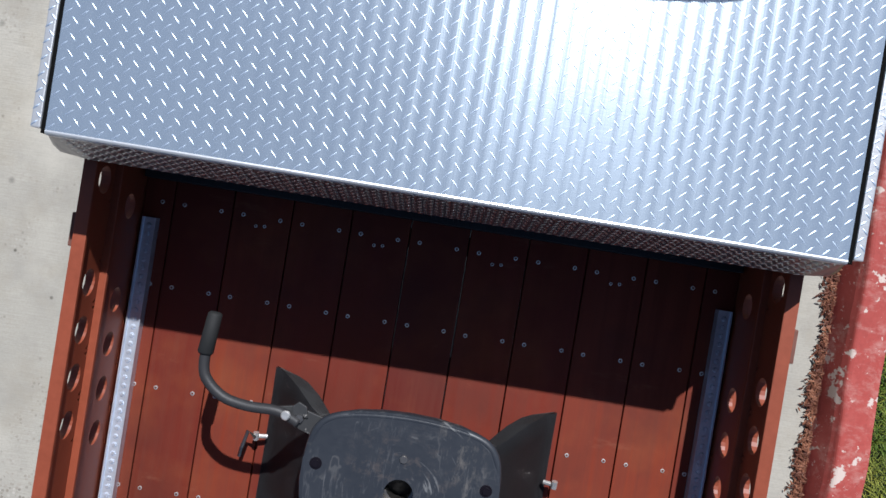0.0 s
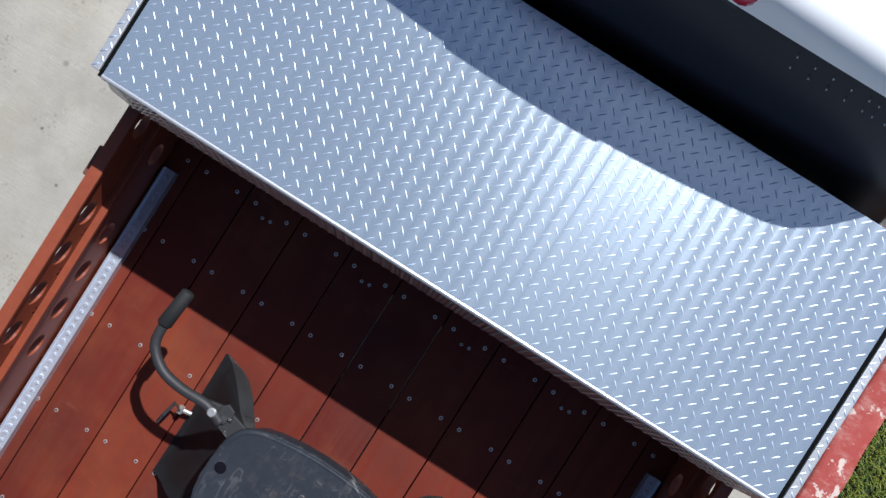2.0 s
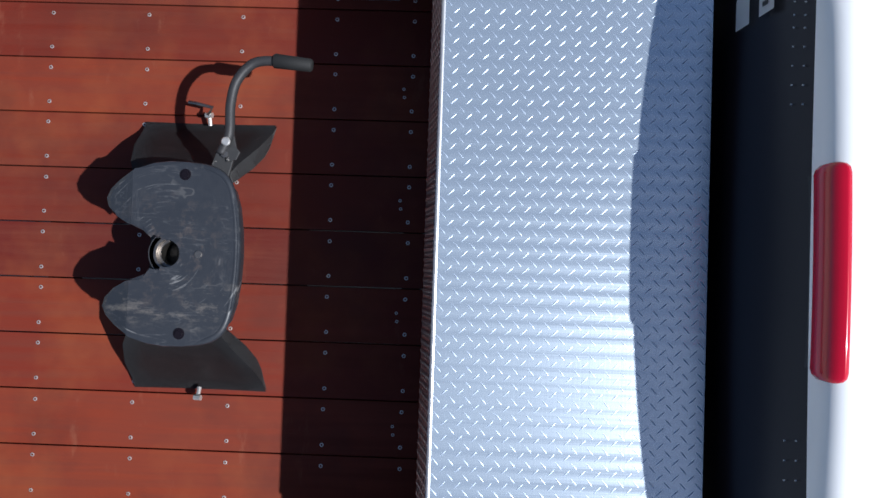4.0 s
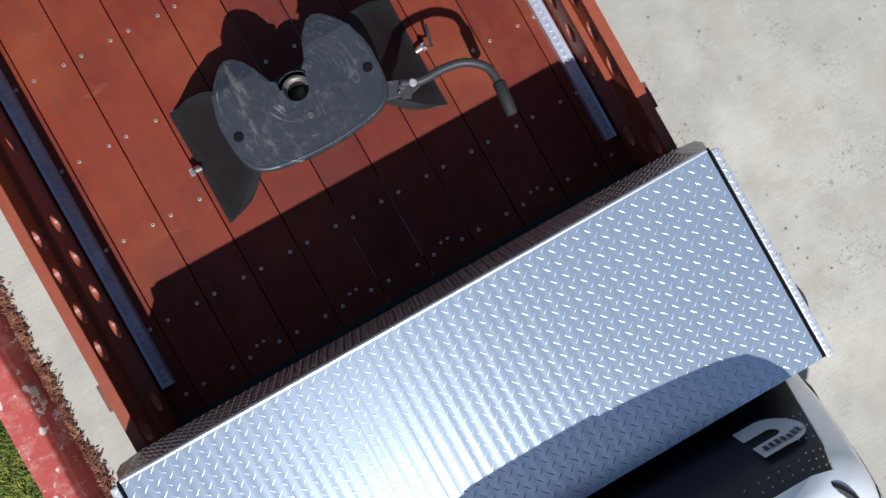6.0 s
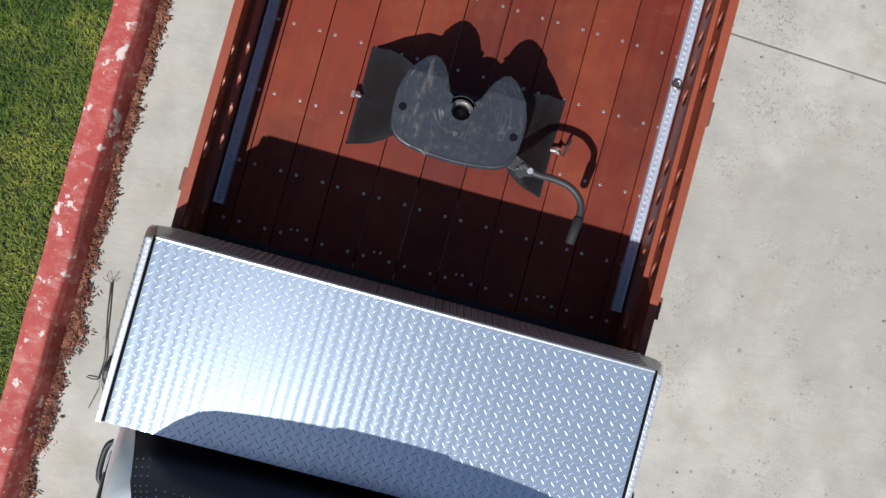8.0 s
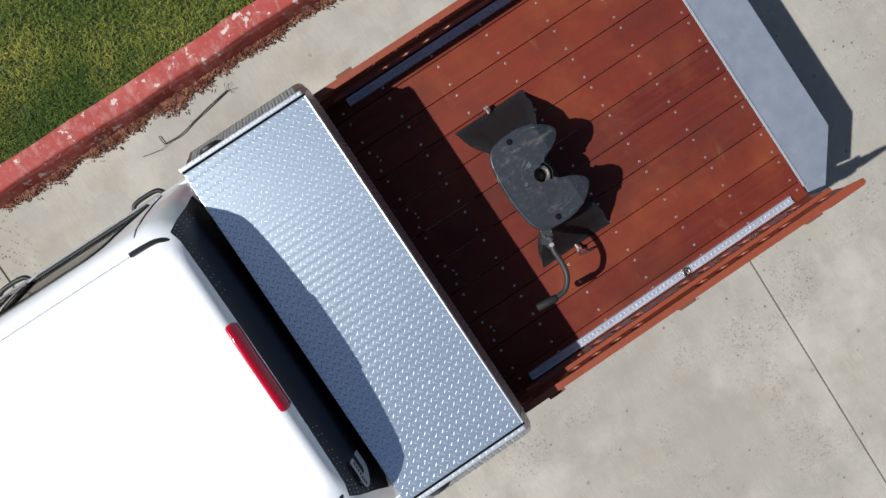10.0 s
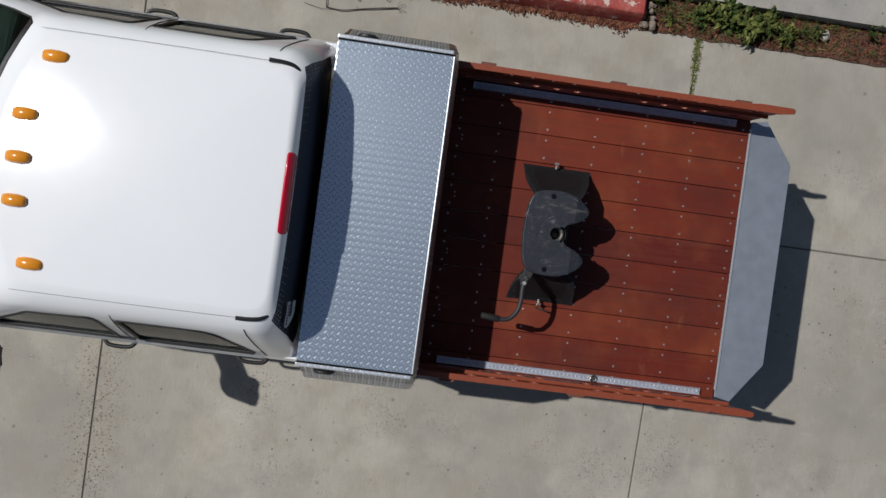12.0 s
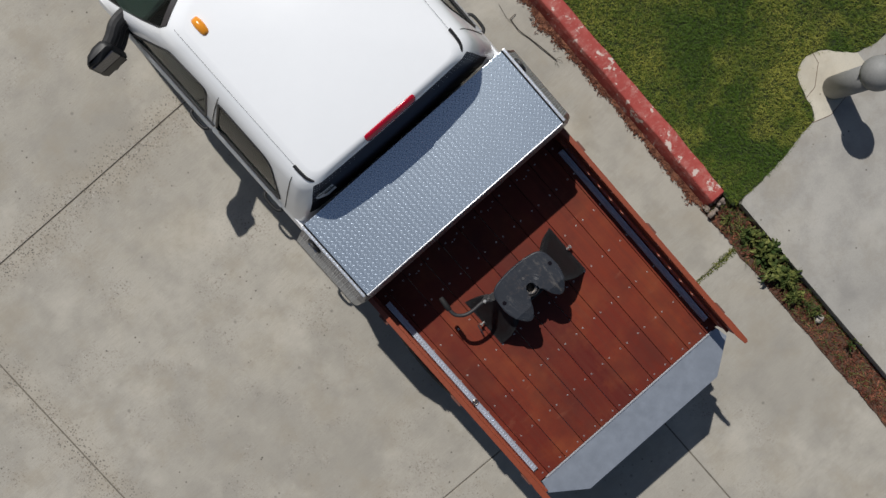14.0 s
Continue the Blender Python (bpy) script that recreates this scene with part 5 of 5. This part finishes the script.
def on_lawn(x, y):
    """Off the walkway, with a ragged edge."""
    if x < 1.988 + 0.02 * noise.noise((0, y * 11, 0)):
        return False
    if y > -0.95:
        return True
    x, y = x + 0.022 * noise.noise((x * 14, y * 14, 1)), y + 0.022 * noise.noise((x * 14, y * 14, 5))
    inside = False
    for (xa, ya), (xb, yb) in zip(walk_out, walk_out[1:] + walk_out[:1]):
        if (ya > y) != (yb > y) and x < xa + (y - ya) * (xb - xa) / (yb - ya):
            inside = not inside
    return not inside


blades("lawn_grass", [(1.97, 3.6, -1.66, 2.4, 1.0), (3.6, 5.2, -1.66, 2.0, 0.8), (1.985, 3.6, 2.4, 4.6, 0.5)], 13000, 0.035, 0.0022, GRASS, 3, on_lawn, "short green lawn with yellowish patches", 0.1)


def leaf_litter(name, spots, material, seed, size, label, category):
    """Curled dry leaves lying flat, one mesh."""
    r = random.Random(seed)
    verts, faces = [], []
    for x, y, z in spots:
        a, s_ = r.uniform(0, 6.3), size * r.uniform(0.5, 1.3)
        ti, tj = r.uniform(-0.6, 0.6), r.uniform(-0.6, 0.6)
        i = len(verts)
        for u, v, h in ((-1, 0, 0.15), (-0.3, -0.30, 0), (0.4, -0.24, 0.1), (1, 0, 0.35), (0.4, 0.24, 0.1), (-0.3, 0.30, 0.05)):
            px, py = u * math.cos(a) - v * math.sin(a), u * math.sin(a) + v * math.cos(a)
            verts.append((x + px * s_, y + py * s_, z + 0.003 + s_ * (h + 0.5 + 0.5 * ti * u + 0.5 * tj * v) * 0.6))
        faces += [(i, i + 1, i + 2, i + 3), (i, i + 3, i + 4, i + 5)]
    return tagged(raw(name, verts, faces, material), label, category, kind="stuff")


r = random.Random(8)
spots = []
for k in range(20000):
    y = r.uniform(-1.55, 5.5)
    dens = 0.5 + 0.9 * noise.noise((0, y * 2.1, 0)) + 0.5 * noise.noise((3, y * 7, 0))
    if r.random() < dens - 0.02:
        spots.append((1.802 - abs(r.gauss(0, 0.010 + 0.032 * max(0, dens))), y, r.uniform(0, 0.014)))
leaf_litter("leaf_litter", spots, LITTER, 5, 0.0135, "brown dead leaves gathered along the foot of the kerb", "leaves")
spots = [(r.uniform(1.77, 2.07), r.uniform(-7, -1.5), 0.013) for k in range(6500)]
leaf_litter("bark_litter", spots, BARK, 6, 0.016, "brown bark and leaf litter on the planting strip", "leaves")
blades("strip_grass", [(1.78, 2.08, -3.3, -1.55, 0.5), (1.80, 2.04, -5.5, -3.3, 0.3)], 2600, 0.075, 0.0028, WEED, 9, None, "thin weedy grass on the planting strip", 0.012)
blades("long_grass", [(1.87, 1.97, -2.95, -2.45, 1.0), (1.82, 2.0, -1.9, -1.62, 0.35)], 1500, 0.15, 0.0034, WEED, 15, None, "long arching grass tufts among the weeds", 0.012)
blades("joint_moss", [(1.18, 1.77, -2.026, -1.986, 1.0), (1.5, 1.78, -2.045, -1.965, 0.6)], 22000, 0.016, 0.0024, MOSS, 12, None, "moss and fine grass in the street joint", 0.0)


def weed(x, y, n, reach, seed):
    """A leafy weed: many pointed leaves round a crown."""
    r = random.Random(seed)
    verts, faces = [], []
    for k in range(n):
        a, l, h = r.uniform(0, 6.3), reach * r.uniform(0.35, 1.0), r.uniform(0.02, 0.16)
        sx, sy = r.gauss(0, reach * 0.35), r.gauss(0, reach * 0.35)
        w = l * r.uniform(0.10, 0.2)
        c, s_ = math.cos(a), math.sin(a)
        i = len(verts)
        for u, v, q in ((0, 0, 0), (0.4, -1, 0.75), (0.75, -0.7, 0.8), (1, 0, 0.5), (0.75, 0.7, 0.8), (0.4, 1, 0.75), (0.5, 0, 0.9)):
            verts.append((x + sx + c * l * u - s_ * w * v, y + sy + s_ * l * u + c * w * v, 0.02 + h * (0.3 + q) * 0.8))
        faces += [(i, i + 1, i + 6), (i + 1, i + 2, i + 6), (i + 2, i + 3, i + 6), (i + 3, i + 4, i + 6), (i + 4, i + 5, i + 6), (i + 5, i, i + 6)]
    return tagged(raw("weed", verts, faces, WEED), "leafy green weed growing in the planting strip", "weed", "weeds in the strip")


for k, (x, y, n, rch) in enumerate([(1.93, -1.98, 60, 0.10), (1.95, -2.17, 120, 0.13), (1.90, -2.38, 110, 0.13), (1.96, -2.52, 70, 0.10), (1.88, -2.68, 50, 0.09), (1.94, -2.95, 26, 0.07), (1.86, -1.72, 26, 0.06), (1.98, -3.4, 16, 0.06)]):
    weed(x, y, n, rch, 20 + k)
bm = bmesh.new()
bmesh.ops.create_icosphere(bm, subdivisions=2, radius=1, matrix=Matrix.Translation((1.93, -3.02, 0.04)) @ Matrix.Diagonal((0.05, 0.04, 0.035, 1)))
for v in bm.verts:
    v.co += Vector((1, 1, 1)) * 0.012 * noise.noise(v.co * 30)
tagged(part("stone", bm, STONE), "pale rough stone lying on the planting strip", "stone")
bm = bmesh.new()
tw = smooth_path([(1.64, 0.43, 0.012), (1.61, 0.60, 0.02), (1.585, 0.73, 0.012), (1.557, 0.86, 0.02), (1.566, 0.985, 0.012)], 6)
tube(bm, tw, [0.0055 - 0.002 * k / len(tw) for k in range(len(tw))], 6)
tube(bm, [(1.566, 0.98, 0.012), (1.595, 0.985, 0.018), (1.632, 0.983, 0.01)], 0.0035, 5)
tube(bm, [(1.56, 0.93, 0.012), (1.545, 1.02, 0.02), (1.575, 1.155, 0.008)], 0.0016, 5)
for a, b in ((0.03, -0.06), (-0.02, -0.07), (0.05, -0.02), (-0.035, -0.03)):
    tube(bm, smooth_path([(1.64, 0.43, 0.012), (1.64 + a * 0.7, 0.43 + b * 0.4, 0.03), (1.64 + a, 0.43 + b, 0.012)], 4), 0.0014, 5)
tagged(part("twig", bm, TWIG), "thin dry broken twig lying on the concrete", "twig")

# ---- street slabs ----
part("joint_dirt", box_bm(-12.4, 1.80, -14.7, 10.9, -0.06, -0.0085), JOINT_DIRT, road)


def joint_y(y, x):
    return y + (0.2 - x) * 0.027 if -2.5 < y < -1.5 and x < 0.2 else y


for x0, x1 in ((-12.4, -8.2), (-8.2, -4.01), (-4.01, 0.195), (0.195, 1.81)):
    for y0, y1 in ((-14.7, -10.5), (-10.5, -6.3), (-6.3, -2.006), (-2.006, 2.355), (2.355, 6.6), (6.6, 10.9)):
        g = 0.0065
        out_ = [(x0 + g, joint_y(y0, x0) + g), (x1 - g, joint_y(y0, x1) + g), (x1 - g, joint_y(y1, x1) - g), (x0 + g, joint_y(y1, x0) - g)]
        part("slab", prism(bmesh.new(), out_, -0.15, 0.0, 0.005), CONCRETE, road)

# ---- deck boards and screws ----
for k in range(9):
    bpart("plank", box_bm(seams[k] + 0.002, seams[k + 1] - 0.002, BACK + 0.008, 0.03, DECK - 0.038, DECK, 0.0025), WOOD)
bm = bmesh.new()
rr = [[bm.verts.new((r_ * math.cos(2 * math.pi * k / 12), r_ * math.sin(2 * math.pi * k / 12), z)) for k in range(12)] for r_, z in ((0.0068, -0.003), (0.0064, 0.0012), (0.0034, 0.0016), (0.0030, -0.002), (0.0004, -0.002))]
for q, (a, b) in enumerate(zip(rr, rr[1:])):
    for k in range(12):
        bm.faces.new((a[k], a[(k + 1) % 12], b[(k + 1) % 12], b[k])).material_index = 1 if q >= 2 else 0
screw_me = bpy.data.meshes.new("screw")
bmesh.ops.recalc_face_normals(bm, faces=bm.faces)
bm.to_mesh(screw_me)
bm.free()
screw_me.materials.append(SCREW)
screw_me.materials.append(DARK_STEEL)
ROWS_Y = [-0.112, -0.369, -0.683, -0.999, -1.323, -1.640, -1.972]
for y in ROWS_Y:
    for x in [q + d for q in seams for d in (-0.0343, 0.0343)]:
        ob = new("screw", screw_me)
        ob.parent = bed
        ob.location = (x + 0.002 * noise.noise((x * 90, y * 70, 0)), y + 0.003 * noise.noise((x * 70, y * 90, 4)), 0.0)

for k in range(4):
    for d in (-0.0135, 0.0135):
        ob = new("screw", screw_me)
        ob.parent = bed
        ob.location, ob.scale = (-0.5575 + 0.3692 * k + d, -0.139 + d * 0.1, 0.0), (0.8, 0.8, 1)
